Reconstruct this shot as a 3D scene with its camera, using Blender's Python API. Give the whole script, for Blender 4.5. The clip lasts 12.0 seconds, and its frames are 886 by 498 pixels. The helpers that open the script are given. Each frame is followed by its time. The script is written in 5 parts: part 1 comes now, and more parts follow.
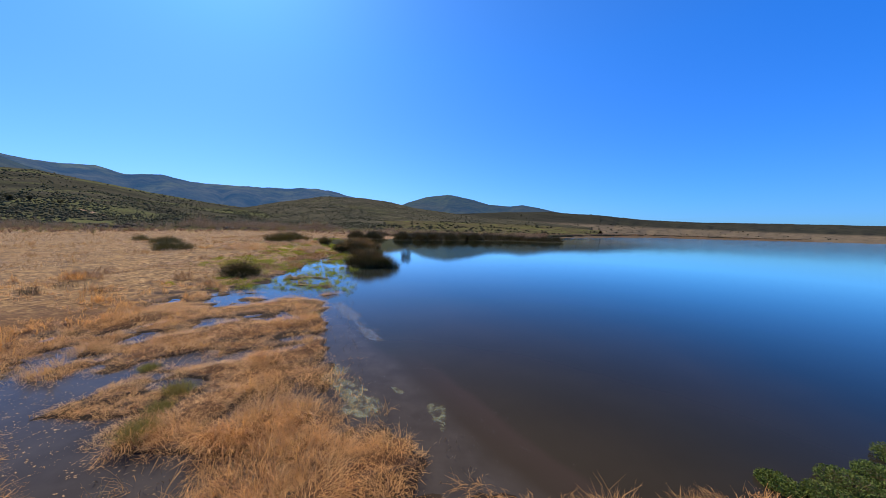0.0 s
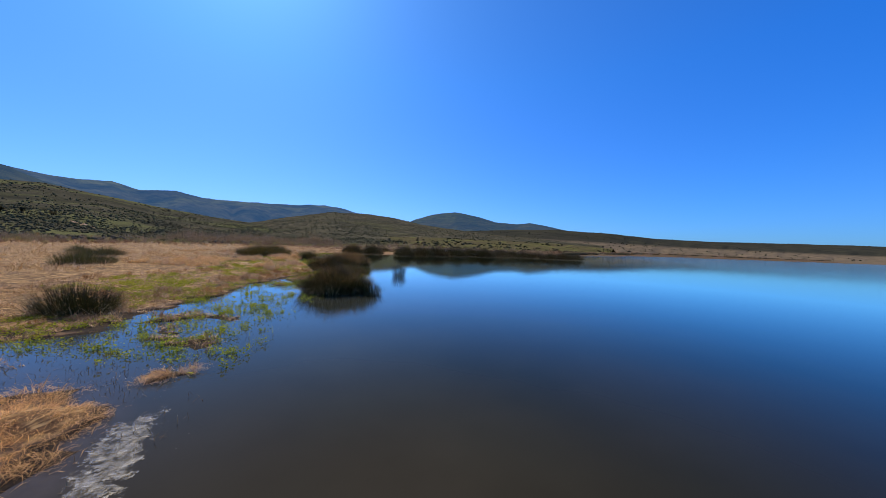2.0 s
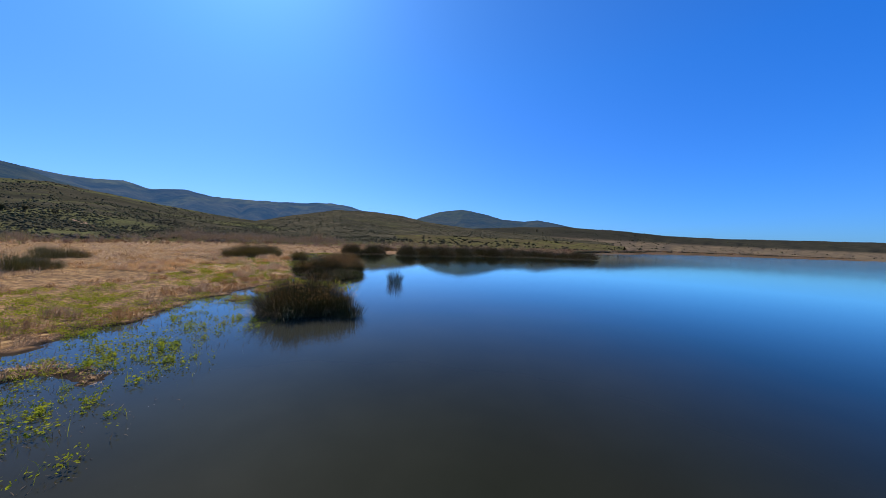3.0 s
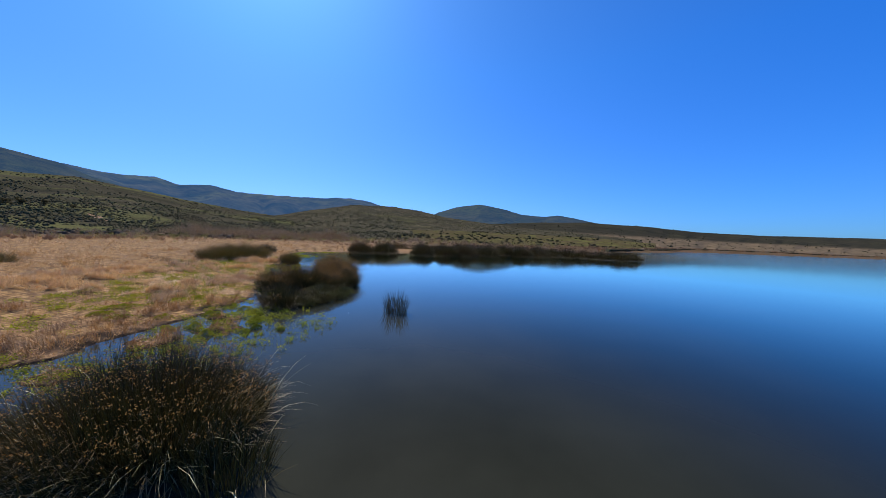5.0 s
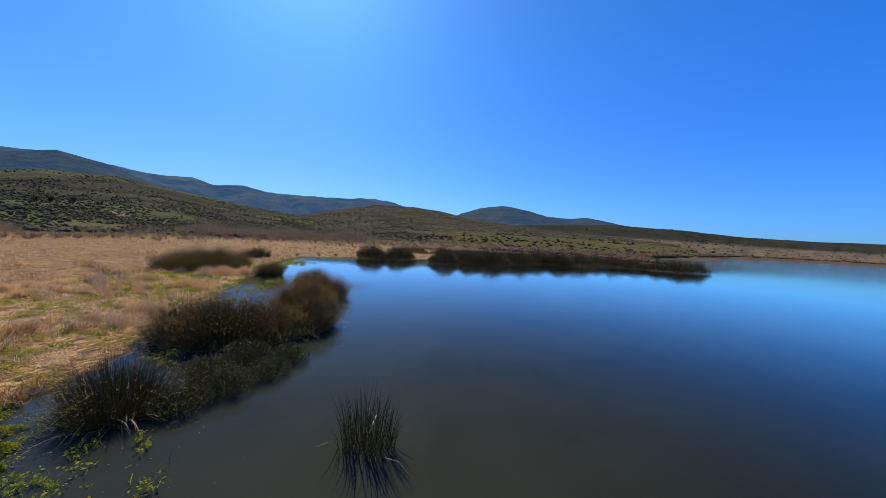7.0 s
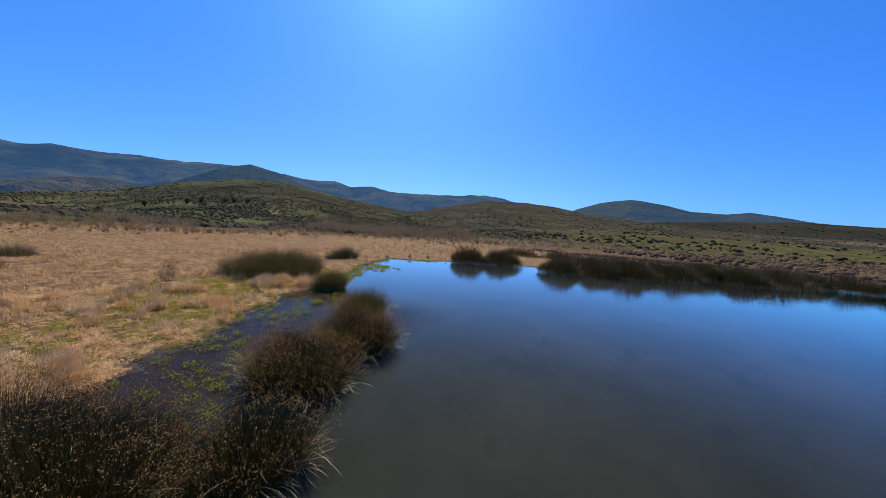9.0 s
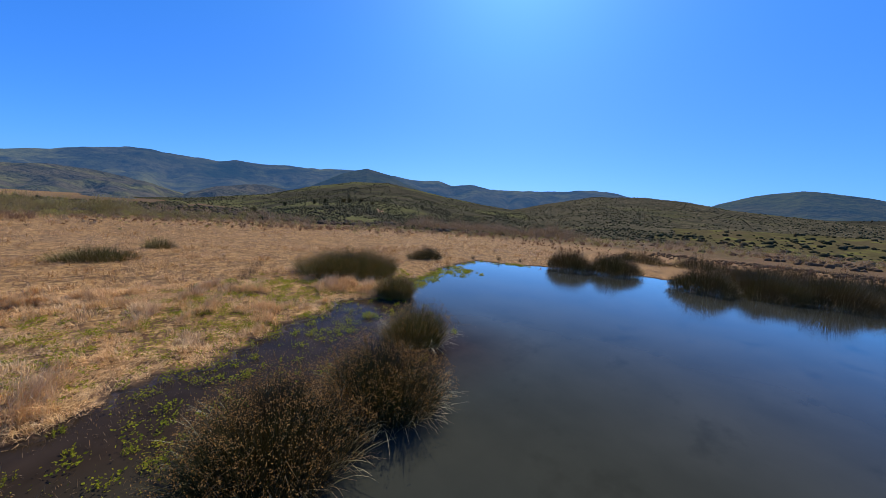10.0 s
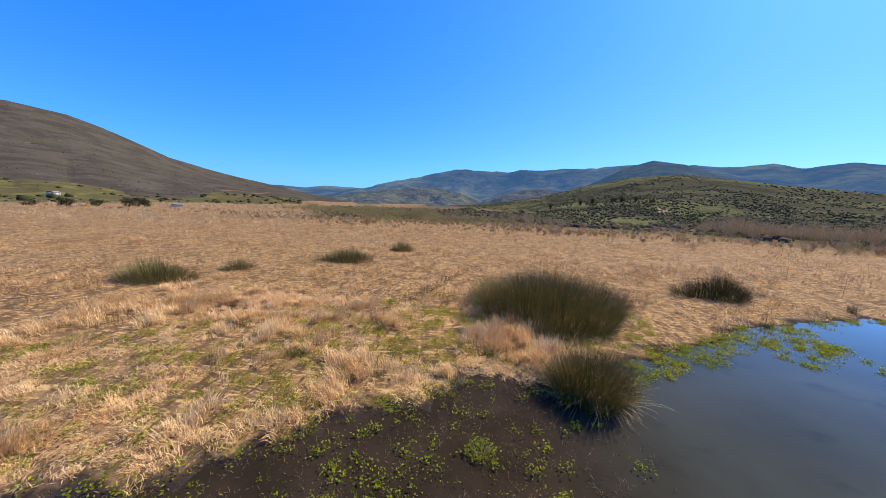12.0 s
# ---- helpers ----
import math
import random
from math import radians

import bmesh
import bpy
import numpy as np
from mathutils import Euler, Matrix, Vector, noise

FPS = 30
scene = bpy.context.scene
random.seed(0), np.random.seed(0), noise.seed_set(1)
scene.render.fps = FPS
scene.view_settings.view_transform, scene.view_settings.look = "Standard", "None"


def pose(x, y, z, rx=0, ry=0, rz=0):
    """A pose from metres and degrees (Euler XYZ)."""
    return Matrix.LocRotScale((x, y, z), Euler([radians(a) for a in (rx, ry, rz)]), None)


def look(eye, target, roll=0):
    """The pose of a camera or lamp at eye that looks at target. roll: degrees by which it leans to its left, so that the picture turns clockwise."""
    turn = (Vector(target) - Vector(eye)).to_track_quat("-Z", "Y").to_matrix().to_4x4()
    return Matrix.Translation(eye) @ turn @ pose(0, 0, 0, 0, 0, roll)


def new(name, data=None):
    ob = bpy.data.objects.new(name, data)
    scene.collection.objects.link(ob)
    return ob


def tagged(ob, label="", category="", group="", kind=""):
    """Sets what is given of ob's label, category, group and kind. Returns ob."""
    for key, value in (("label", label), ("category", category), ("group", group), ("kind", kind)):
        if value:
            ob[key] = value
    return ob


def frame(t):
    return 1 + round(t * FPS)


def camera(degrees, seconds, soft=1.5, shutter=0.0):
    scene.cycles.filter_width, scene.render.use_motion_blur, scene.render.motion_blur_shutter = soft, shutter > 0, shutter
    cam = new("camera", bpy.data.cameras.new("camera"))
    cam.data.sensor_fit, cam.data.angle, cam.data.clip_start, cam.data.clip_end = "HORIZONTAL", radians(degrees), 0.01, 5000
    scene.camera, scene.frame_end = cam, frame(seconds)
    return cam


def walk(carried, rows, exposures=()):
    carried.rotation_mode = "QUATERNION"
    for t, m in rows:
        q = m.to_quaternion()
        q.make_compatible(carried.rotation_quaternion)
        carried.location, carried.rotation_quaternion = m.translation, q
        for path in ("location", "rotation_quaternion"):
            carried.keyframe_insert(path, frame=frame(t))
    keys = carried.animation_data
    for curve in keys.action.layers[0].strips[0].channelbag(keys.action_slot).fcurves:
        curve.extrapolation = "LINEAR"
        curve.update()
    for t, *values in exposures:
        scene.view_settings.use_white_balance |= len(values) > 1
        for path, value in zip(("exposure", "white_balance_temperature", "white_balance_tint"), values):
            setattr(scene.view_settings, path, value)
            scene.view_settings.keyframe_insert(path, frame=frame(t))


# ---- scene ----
cam = camera(109.4, 12.0, 0.65)
PATH = [
    (0, (2.879, 2.588, 6.122), (2.825, 4.582, 5.984), 1.9),
    (0.5, (2.913, 6.449, 5.464), (2.84, 8.446, 5.368), 2.1),
    (1, (2.936, 10.383, 5.11), (2.855, 12.381, 5.047), 2.3),
    (1.5, (2.832, 14.206, 5.058), (2.74, 16.204, 5.016), 2.5),
    (2, (2.653, 18.288, 5.086), (2.552, 20.286, 5.057), 2.4),
    (2.5, (2.589, 22.151, 5.264), (2.47, 24.147, 5.224), 2.2),
    (3, (2.527, 26.188, 5.58), (2.385, 28.182, 5.534), 2.3),
    (5, (0.518, 40.932, 6.45), (0.266, 42.914, 6.368), 2.6),
    (5.5, (-0.075, 44.646, 6.605), (-0.352, 46.625, 6.525), 2.9),
    (6, (-0.732, 48.736, 6.751), (-1.037, 50.711, 6.671), 2.9),
    (6.5, (-1.428, 52.477, 6.915), (-1.761, 54.447, 6.838), 3.2),
    (8.3, (-4.787, 66.433, 7.931), (-5.507, 68.294, 7.806), 3.7),
    (8.5, (-5.152, 67.83, 7.96), (-5.948, 69.661, 7.833), 3.9),
    (9, (-6.109, 71.558, 8.168), (-7.133, 73.27, 8.018), 4.0),
    (9.5, (-7.326, 75.096, 8.294), (-8.58, 76.644, 8.118), 4.1),
    (10, (-9.267, 78.758, 8.391), (-10.761, 80.071, 8.183), 4.1),
    (10.5, (-11.371, 81.973, 8.554), (-13.055, 83.025, 8.313), 4.0),
    (11, (-14.251, 85.083, 8.688), (-16.104, 85.785, 8.421), 3.8),
    (11.5, (-17.486, 87.694, 8.765), (-19.445, 87.979, 8.483), 2.9),
    (12, (-20.796, 90.008, 8.921), (-22.764, 89.81, 8.63), 2.0),
]
walk(cam, [(t, look(eye, target, roll)) for t, eye, target, roll in PATH],
     [(0.0, 0.12), (1.5, -0.03), (9.5, -0.05), (10.5, 0.0), (11.2, 0.16), (12.0, 0.49)])


# ---- light ----
SUN_AZ, SUN_EL = -38.0, 46.5
world = bpy.data.worlds.new("sky")
scene.world = world
world.use_nodes = True
wn = world.node_tree
wn.nodes.clear()
sky = wn.nodes.new("ShaderNodeTexSky")
sky.sky_type = "NISHITA"
sky.sun_disc = False
sky.sun_elevation = radians(SUN_EL)
sky.sun_rotation = radians(SUN_AZ)
sky.altitude = 400
sky.air_density, sky.dust_density, sky.ozone_density = 1.0, 0.8, 3.0
hue = wn.nodes.new("ShaderNodeMix")
hue.data_type, hue.blend_type = "RGBA", "MULTIPLY"
hue.inputs[0].default_value = 1.0
way = wn.nodes.new("ShaderNodeTexCoord")
part_of = wn.nodes.new("ShaderNodeSeparateXYZ")
rise = wn.nodes.new("ShaderNodeMapRange")
rise.inputs[1].default_value, rise.inputs[2].default_value = 0.0, 0.45
clear_air = wn.nodes.new("ShaderNodeMix")
clear_air.data_type = "RGBA"
sunward = wn.nodes.new("ShaderNodeVectorMath")
sunward.operation = "DOT_PRODUCT"
sunward.inputs[1].default_value = (math.sin(radians(SUN_AZ)) * math.cos(radians(SUN_EL)), math.cos(radians(SUN_AZ)) * math.cos(radians(SUN_EL)), math.sin(radians(SUN_EL)))
nearness = wn.nodes.new("ShaderNodeMapRange")
nearness.inputs[1].default_value, nearness.inputs[2].default_value = 0.25, 0.92
high_air = wn.nodes.new("ShaderNodeMix")
high_air.data_type = "RGBA"
high_air.inputs[6].default_value = (0.15, 0.88, 2.02, 1)
high_air.inputs[7].default_value = (0.33, 0.835, 1.55, 1)
wn.links.new(way.outputs["Generated"], sunward.inputs[0])
wn.links.new(sunward.outputs["Value"], nearness.inputs[0])
wn.links.new(nearness.outputs[0], high_air.inputs[0])
low_air = wn.nodes.new("ShaderNodeMix")
low_air.data_type = "RGBA"
low_air.inputs[6].default_value = (0.34, 0.755, 1.53, 1)
low_air.inputs[7].default_value = (0.42, 0.663, 1.37, 1)
wn.links.new(nearness.outputs[0], low_air.inputs[0])
wn.links.new(low_air.outputs[2], clear_air.inputs[6])
wn.links.new(high_air.outputs[2], clear_air.inputs[7])
wn.links.new(way.outputs["Generated"], part_of.inputs[0])
wn.links.new(part_of.outputs[2], rise.inputs[0])
wn.links.new(rise.outputs[0], clear_air.inputs[0])
wn.links.new(clear_air.outputs[2], hue.inputs[7])
bg = wn.nodes.new("ShaderNodeBackground")
bg.inputs[1].default_value = 0.11
wo = wn.nodes.new("ShaderNodeOutputWorld")
wn.links.new(sky.outputs[0], hue.inputs[6])
wn.links.new(hue.outputs[2], bg.inputs[0])
wn.links.new(bg.outputs[0], wo.inputs[0])

az, el = radians(SUN_AZ), radians(SUN_EL)
to_sun = Vector((math.sin(az) * math.cos(el), math.cos(az) * math.cos(el), math.sin(el)))
lamp = bpy.data.lights.new("sun", "SUN")
lamp.energy, lamp.angle, lamp.color = 5.0, radians(0.55), (1.0, 0.86, 0.64)
new("sun", lamp).matrix_world = look(to_sun * 500, (0, 0, 0))


# ---- materials ----
def material(name):
    m = bpy.data.materials.new(name)
    m.use_nodes = True
    nt = m.node_tree
    nt.nodes.clear()
    out = nt.nodes.new("ShaderNodeOutputMaterial")
    return m, nt, out


def node(nt, kind, **inputs):
    n = nt.nodes.new("ShaderNode" + kind)
    for k, v in inputs.items():
        n.inputs[k.replace("_", " ")].default_value = v
    return n


def mix(nt, fac, a, b, blend="MIX"):
    """A colour mix; fac, a and b are values or sockets."""
    n = nt.nodes.new("ShaderNodeMix")
    n.data_type, n.blend_type = "RGBA", blend
    for i, v in ((0, fac), (6, a), (7, b)):
        if isinstance(v, bpy.types.NodeSocket):
            nt.links.new(v, n.inputs[i])
        else:
            n.inputs[i].default_value = v if i == 0 else (*v, 1)
    return n.outputs[2]


def ramp(nt, value, lo, hi):
    n = nt.nodes.new("ShaderNodeMapRange")
    n.inputs[1].default_value, n.inputs[2].default_value = lo, hi
    nt.links.new(value, n.inputs[0])
    return n.outputs[0]


def noise_at(nt, scale, detail=4, stretch=None):
    """Noise in world metres; stretch scales the axes."""
    g = nt.nodes.new("ShaderNodeNewGeometry")
    n = node(nt, "TexNoise", Scale=scale, Detail=detail, Roughness=0.6)
    if stretch:
        mp = nt.nodes.new("ShaderNodeMapping")
        mp.inputs["Scale"].default_value = stretch
        nt.links.new(g.outputs["Position"], mp.inputs[0])
        nt.links.new(mp.outputs[0], n.inputs["Vector"])
    else:
        nt.links.new(g.outputs["Position"], n.inputs["Vector"])
    return n.outputs[0]


def leaf_material(name, dark, light, stain, translucent=0.35, rough=0.6, patch=0.25):
    """Blades and leaves: each its own tone, patches of another tone, light shining through."""
    m, nt, out = material(name)
    g = nt.nodes.new("ShaderNodeNewGeometry")
    own = mix(nt, g.outputs["Random Per Island"], dark, light)
    spots = ramp(nt, noise_at(nt, patch, 3), 0.42, 0.62)
    col = mix(nt, spots, own, mix(nt, 0.6, own, stain))
    b = node(nt, "BsdfPrincipled", Roughness=rough)
    b.inputs["Specular IOR Level"].default_value = 0.3 if rough < 0.75 else 0.08
    tr = nt.nodes.new("ShaderNodeBsdfTranslucent")
    nt.links.new(col, b.inputs["Base Color"])
    nt.links.new(col, tr.inputs[0])
    ms = nt.nodes.new("ShaderNodeMixShader")
    ms.inputs[0].default_value = translucent
    nt.links.new(b.outputs[0], ms.inputs[1])
    nt.links.new(tr.outputs[0], ms.inputs[2])
    nt.links.new(ms.outputs[0], out.inputs[0])
    return m


def plain_material(name, a, b, scale, rough=0.9, bump=0.3, third=None, bump_scale=None, spec=0.2, mottle=0.35, share=0.52):
    """Opaque ground-like surface: two or three tones at two scales, with relief."""
    m, nt, out = material(name)
    fine = noise_at(nt, scale * 9, 5)
    col = mix(nt, ramp(nt, noise_at(nt, scale, 5), 0.35, 0.65), a, b)
    col = mix(nt, ramp(nt, fine, 0.3, 0.75), mix(nt, mottle, col, (0.0, 0.0, 0.0)), col)
    if third:
        col = mix(nt, ramp(nt, noise_at(nt, scale * 2.3, 4), share, share + 0.10), col, third)
    p = node(nt, "BsdfPrincipled", Roughness=rough)
    p.inputs["Specular IOR Level"].default_value = spec
    nt.links.new(col, p.inputs["Base Color"])
    bm = node(nt, "Bump", Strength=bump, Distance=0.05 if bump_scale is None else 2.0)
    nt.links.new(noise_at(nt, bump_scale or scale * 14, 5), bm.inputs["Height"])
    nt.links.new(bm.outputs[0], p.inputs["Normal"])
    nt.links.new(p.outputs[0], out.inputs[0])
    return m


def ground_material():
    m, nt, out = material("marsh_ground")
    g = nt.nodes.new("ShaderNodeNewGeometry")
    sep = nt.nodes.new("ShaderNodeSeparateXYZ")
    nt.links.new(g.outputs["Position"], sep.inputs[0])
    straw = mix(nt, ramp(nt, noise_at(nt, 0.16, 6), 0.35, 0.65), (0.32, 0.180, 0.068), (0.22, 0.118, 0.045))
    straw = mix(nt, ramp(nt, noise_at(nt, 30.0, 4, (1, 0.12, 1)), 0.5, 0.68), straw, (0.50, 0.32, 0.125))
    straw = mix(nt, ramp(nt, noise_at(nt, 30.0, 4, (0.15, 1, 1)), 0.52, 0.68), straw, (0.43, 0.265, 0.10))
    straw = mix(nt, ramp(nt, noise_at(nt, 1.1, 6, (1, 0.4, 1)), 0.50, 0.66), straw, (0.10, 0.060, 0.032))
    straw = mix(nt, ramp(nt, noise_at(nt, 14.0, 5), 0.54, 0.66), straw, (0.07, 0.042, 0.022))
    straw = mix(nt, ramp(nt, noise_at(nt, 0.8, 6, (0.6, 1.5, 1)), 0.46, 0.58), straw, mix(nt, 0.75, straw, (0.085, 0.050, 0.026)))
    straw = mix(nt, ramp(nt, noise_at(nt, 0.05, 4), 0.5, 0.7), straw, mix(nt, 0.5, straw, (0.20, 0.13, 0.075)))
    straw = mix(nt, ramp(nt, noise_at(nt, 5.0, 5, (1, 0.25, 1)), 0.52, 0.62), straw, (0.50, 0.32, 0.135))
    straw = mix(nt, ramp(nt, noise_at(nt, 4.3, 5, (0.3, 1, 1)), 0.53, 0.62), straw, (0.095, 0.053, 0.028))
    rust = mix(nt, ramp(nt, noise_at(nt, 9.0, 6), 0.35, 0.7), (0.055, 0.032, 0.017), (0.19, 0.088, 0.034))
    corner = nt.nodes.new("ShaderNodeMath")
    corner.operation = "MULTIPLY"
    nt.links.new(ramp(nt, sep.outputs[1], 30.0, 19.0), corner.inputs[0])
    nt.links.new(ramp(nt, sep.outputs[0], -30.0, -18.0), corner.inputs[1])
    straw = mix(nt, corner.outputs[0], straw, rust)
    away = nt.nodes.new("ShaderNodeVectorMath")
    away.operation = "DISTANCE"
    away.inputs[1].default_value = (-15.0, 75.0, 0.0)
    nt.links.new(g.outputs["Position"], away.inputs[0])
    heath = mix(nt, ramp(nt, noise_at(nt, 0.05, 6), 0.35, 0.65), (0.130, 0.074, 0.035), (0.085, 0.062, 0.018))
    heath = mix(nt, ramp(nt, noise_at(nt, 0.6, 6), 0.45, 0.7), heath, (0.16, 0.100, 0.050))
    north = nt.nodes.new("ShaderNodeMath")
    north.operation = "MULTIPLY"
    nt.links.new(ramp(nt, away.outputs["Value"], 128.0, 150.0), north.inputs[0])
    nt.links.new(ramp(nt, sep.outputs[1], -30.0, 30.0), north.inputs[1])
    straw = mix(nt, north.outputs[0], straw, heath)
    mud = mix(nt, ramp(nt, noise_at(nt, 1.2, 6), 0.4, 0.6), (0.022, 0.0148, 0.0092), (0.044, 0.0295, 0.0180))
    height = nt.nodes.new("ShaderNodeMath")
    height.operation = "ADD"
    wob = ramp(nt, noise_at(nt, 2.5, 5), 0.0, 1.0)
    sc = nt.nodes.new("ShaderNodeMath")
    sc.operation, sc.inputs[1].default_value = "MULTIPLY", -0.09
    nt.links.new(wob, sc.inputs[0])
    nt.links.new(sep.outputs[2], height.inputs[0])
    nt.links.new(sc.outputs[0], height.inputs[1])
    wet = ramp(nt, height.outputs[0], 0.0, 0.04)
    damp = mix(nt, ramp(nt, noise_at(nt, 1.6, 5), 0.35, 0.65), (0.108, 0.066, 0.040), (0.170, 0.106, 0.062))
    straw = mix(nt, ramp(nt, height.outputs[0], 0.035, 0.065), damp, straw)
    col = mix(nt, wet, mud, straw)
    p = node(nt, "BsdfPrincipled", Roughness=0.85)
    p.inputs["Specular IOR Level"].default_value = 0.08
    film_of_water = nt.nodes.new("ShaderNodeMath")
    film_of_water.operation = "MULTIPLY"
    nt.links.new(ramp(nt, height.outputs[0], 0.01, -0.03), film_of_water.inputs[0])
    band = nt.nodes.new("ShaderNodeMath")
    band.operation = "MULTIPLY"
    nt.links.new(ramp(nt, sep.outputs[1], 99.0, 95.0), band.inputs[0])
    nt.links.new(ramp(nt, sep.outputs[1], 66.0, 72.0), band.inputs[1])
    nt.links.new(band.outputs[0], film_of_water.inputs[1])
    for name, dry, soaked in (("Roughness", 0.95, 0.30), ("Specular IOR Level", 0.08, 0.16)):
        damp = nt.nodes.new("ShaderNodeMapRange")
        damp.inputs[3].default_value, damp.inputs[4].default_value = dry, soaked
        nt.links.new(film_of_water.outputs[0], damp.inputs[0])
        nt.links.new(damp.outputs[0], p.inputs[name])
    nt.links.new(col, p.inputs["Base Color"])
    bm = node(nt, "Bump", Strength=0.6, Distance=0.06)
    nt.links.new(noise_at(nt, 9.0, 6, (1, 0.5, 1)), bm.inputs["Height"])
    nt.links.new(bm.outputs[0], p.inputs["Normal"])
    nt.links.new(p.outputs[0], out.inputs[0])
    return m


def water_material():
    """Turbid brown water under a mirror that strengthens towards grazing view."""
    m, nt, out = material("lake_water")
    g = nt.nodes.new("ShaderNodeNewGeometry")
    sep = nt.nodes.new("ShaderNodeSeparateXYZ")
    nt.links.new(g.outputs["Position"], sep.inputs[0])
    eddies = node(nt, "TexNoise", Scale=0.045, Detail=4.0, Roughness=0.55)
    nt.links.new(g.outputs["Position"], eddies.inputs["Vector"])
    swung = nt.nodes.new("ShaderNodeVectorMath")
    swung.operation, swung.inputs[1].default_value = "MULTIPLY_ADD", (34, 40, 0)
    nt.links.new(eddies.outputs["Color"], swung.inputs[0])
    nt.links.new(g.outputs["Position"], swung.inputs[2])
    settled = nt.nodes.new("ShaderNodeVectorMath")
    settled.operation, settled.inputs[1].default_value = "SUBTRACT", (17, 20, 0)
    nt.links.new(swung.outputs[0], settled.inputs[0])
    zone = nt.nodes.new("ShaderNodeSeparateXYZ")
    nt.links.new(settled.outputs[0], zone.inputs[0])
    silt = mix(nt, ramp(nt, noise_at(nt, 0.10, 5), 0.35, 0.7), (0.031, 0.0240, 0.0165), (0.047, 0.0365, 0.0255))
    silt = mix(nt, ramp(nt, zone.outputs[0], 3.0, 22.0), silt, (0.0130, 0.0125, 0.0080))
    murk = mix(nt, ramp(nt, noise_at(nt, 0.11, 6), 0.35, 0.7), (0.0262, 0.0282, 0.0215), (0.0395, 0.0425, 0.0320))
    murk = mix(nt, ramp(nt, zone.outputs[0], -4.0, 18.0), murk, (0.0080, 0.0110, 0.0060))
    silt = mix(nt, ramp(nt, zone.outputs[1], 11.0, 36.0), silt, murk)
    shoal = mix(nt, ramp(nt, noise_at(nt, 0.16, 6), 0.35, 0.7), (0.0235, 0.0275, 0.0205), (0.0375, 0.0420, 0.0320))
    shoal = mix(nt, ramp(nt, zone.outputs[0], -8.0, 20.0), shoal, (0.0095, 0.0130, 0.0070))
    silt = mix(nt, ramp(nt, zone.outputs[1], 56.0, 84.0), silt, shoal)
    pale = mix(nt, ramp(nt, noise_at(nt, 0.14, 6), 0.35, 0.7), (0.039, 0.0410, 0.0340), (0.058, 0.0605, 0.0505))
    silt = mix(nt, ramp(nt, zone.outputs[1], 74.0, 104.0), silt, pale)
    shelf = nt.nodes.new("ShaderNodeVectorMath")
    shelf.operation = "DOT_PRODUCT"
    shelf.inputs[1].default_value = (0.827, 0.562, 0.0)
    drift = nt.nodes.new("ShaderNodeTexNoise")
    drift.inputs["Scale"].default_value = 0.35
    nt.links.new(g.outputs["Position"], drift.inputs["Vector"])
    moved = nt.nodes.new("ShaderNodeVectorMath")
    moved.operation = "ADD"
    nt.links.new(g.outputs["Position"], moved.inputs[0])
    nt.links.new(drift.outputs["Color"], moved.inputs[1])
    nt.links.new(moved.outputs[0], shelf.inputs[0])
    off = nt.nodes.new("ShaderNodeMath")
    off.operation, off.inputs[1].default_value = "SUBTRACT", 11.45
    nt.links.new(shelf.outputs["Value"], off.inputs[0])
    crest = nt.nodes.new("ShaderNodeMath")
    crest.operation = "MULTIPLY"
    nt.links.new(ramp(nt, off.outputs[0], 0.25, -0.05), crest.inputs[0])
    nt.links.new(ramp(nt, off.outputs[0], -1.6, -0.1), crest.inputs[1])
    bar = nt.nodes.new("ShaderNodeMath")
    bar.operation = "MULTIPLY"
    nt.links.new(crest.outputs[0], bar.inputs[0])
    nt.links.new(ramp(nt, sep.outputs[1], 17.5, 14.0), bar.inputs[1])
    silt = mix(nt, bar.outputs[0], silt, (0.046, 0.033, 0.025))
    wading = nt.nodes.new("ShaderNodeMath")
    wading.operation = "MULTIPLY"
    nt.links.new(ramp(nt, off.outputs[0], -0.95, -1.7), wading.inputs[0])
    nt.links.new(ramp(nt, sep.outputs[1], 31.0, 25.0), wading.inputs[1])
    silt = mix(nt, wading.outputs[0], silt, mix(nt, ramp(nt, noise_at(nt, 0.8, 5), 0.35, 0.7), (0.047, 0.0385, 0.0320), (0.070, 0.0575, 0.0480)))
    weed = nt.nodes.new("ShaderNodeMath")
    weed.operation = "MULTIPLY"
    nt.links.new(ramp(nt, noise_at(nt, 0.42, 5, (1, 0.6, 1)), 0.56, 0.74), weed.inputs[0])
    nt.links.new(ramp(nt, sep.outputs[1], 58.0, 150.0), weed.inputs[1])
    silt = mix(nt, weed.outputs[0], silt, (0.006, 0.006, 0.004))
    muddy = mix(nt, ramp(nt, noise_at(nt, 0.5, 5), 0.35, 0.7), (0.023, 0.0165, 0.0108), (0.040, 0.0280, 0.0190))
    shallow = nt.nodes.new("ShaderNodeMath")
    shallow.operation = "MULTIPLY"
    nt.links.new(ramp(nt, sep.outputs[0], -18.5, -23.0), shallow.inputs[0])
    nt.links.new(ramp(nt, sep.outputs[1], 66.0, 70.0), shallow.inputs[1])
    cove = nt.nodes.new("ShaderNodeMath")
    cove.operation = "MULTIPLY"
    nt.links.new(shallow.outputs[0], cove.inputs[0])
    nt.links.new(ramp(nt, sep.outputs[1], 99.0, 93.0), cove.inputs[1])
    silt = mix(nt, cove.outputs[0], silt, muddy)
    body = nt.nodes.new("ShaderNodeBsdfDiffuse")
    nt.links.new(silt, body.inputs["Color"])
    a = node(nt, "Bump", Strength=0.10, Distance=0.02)
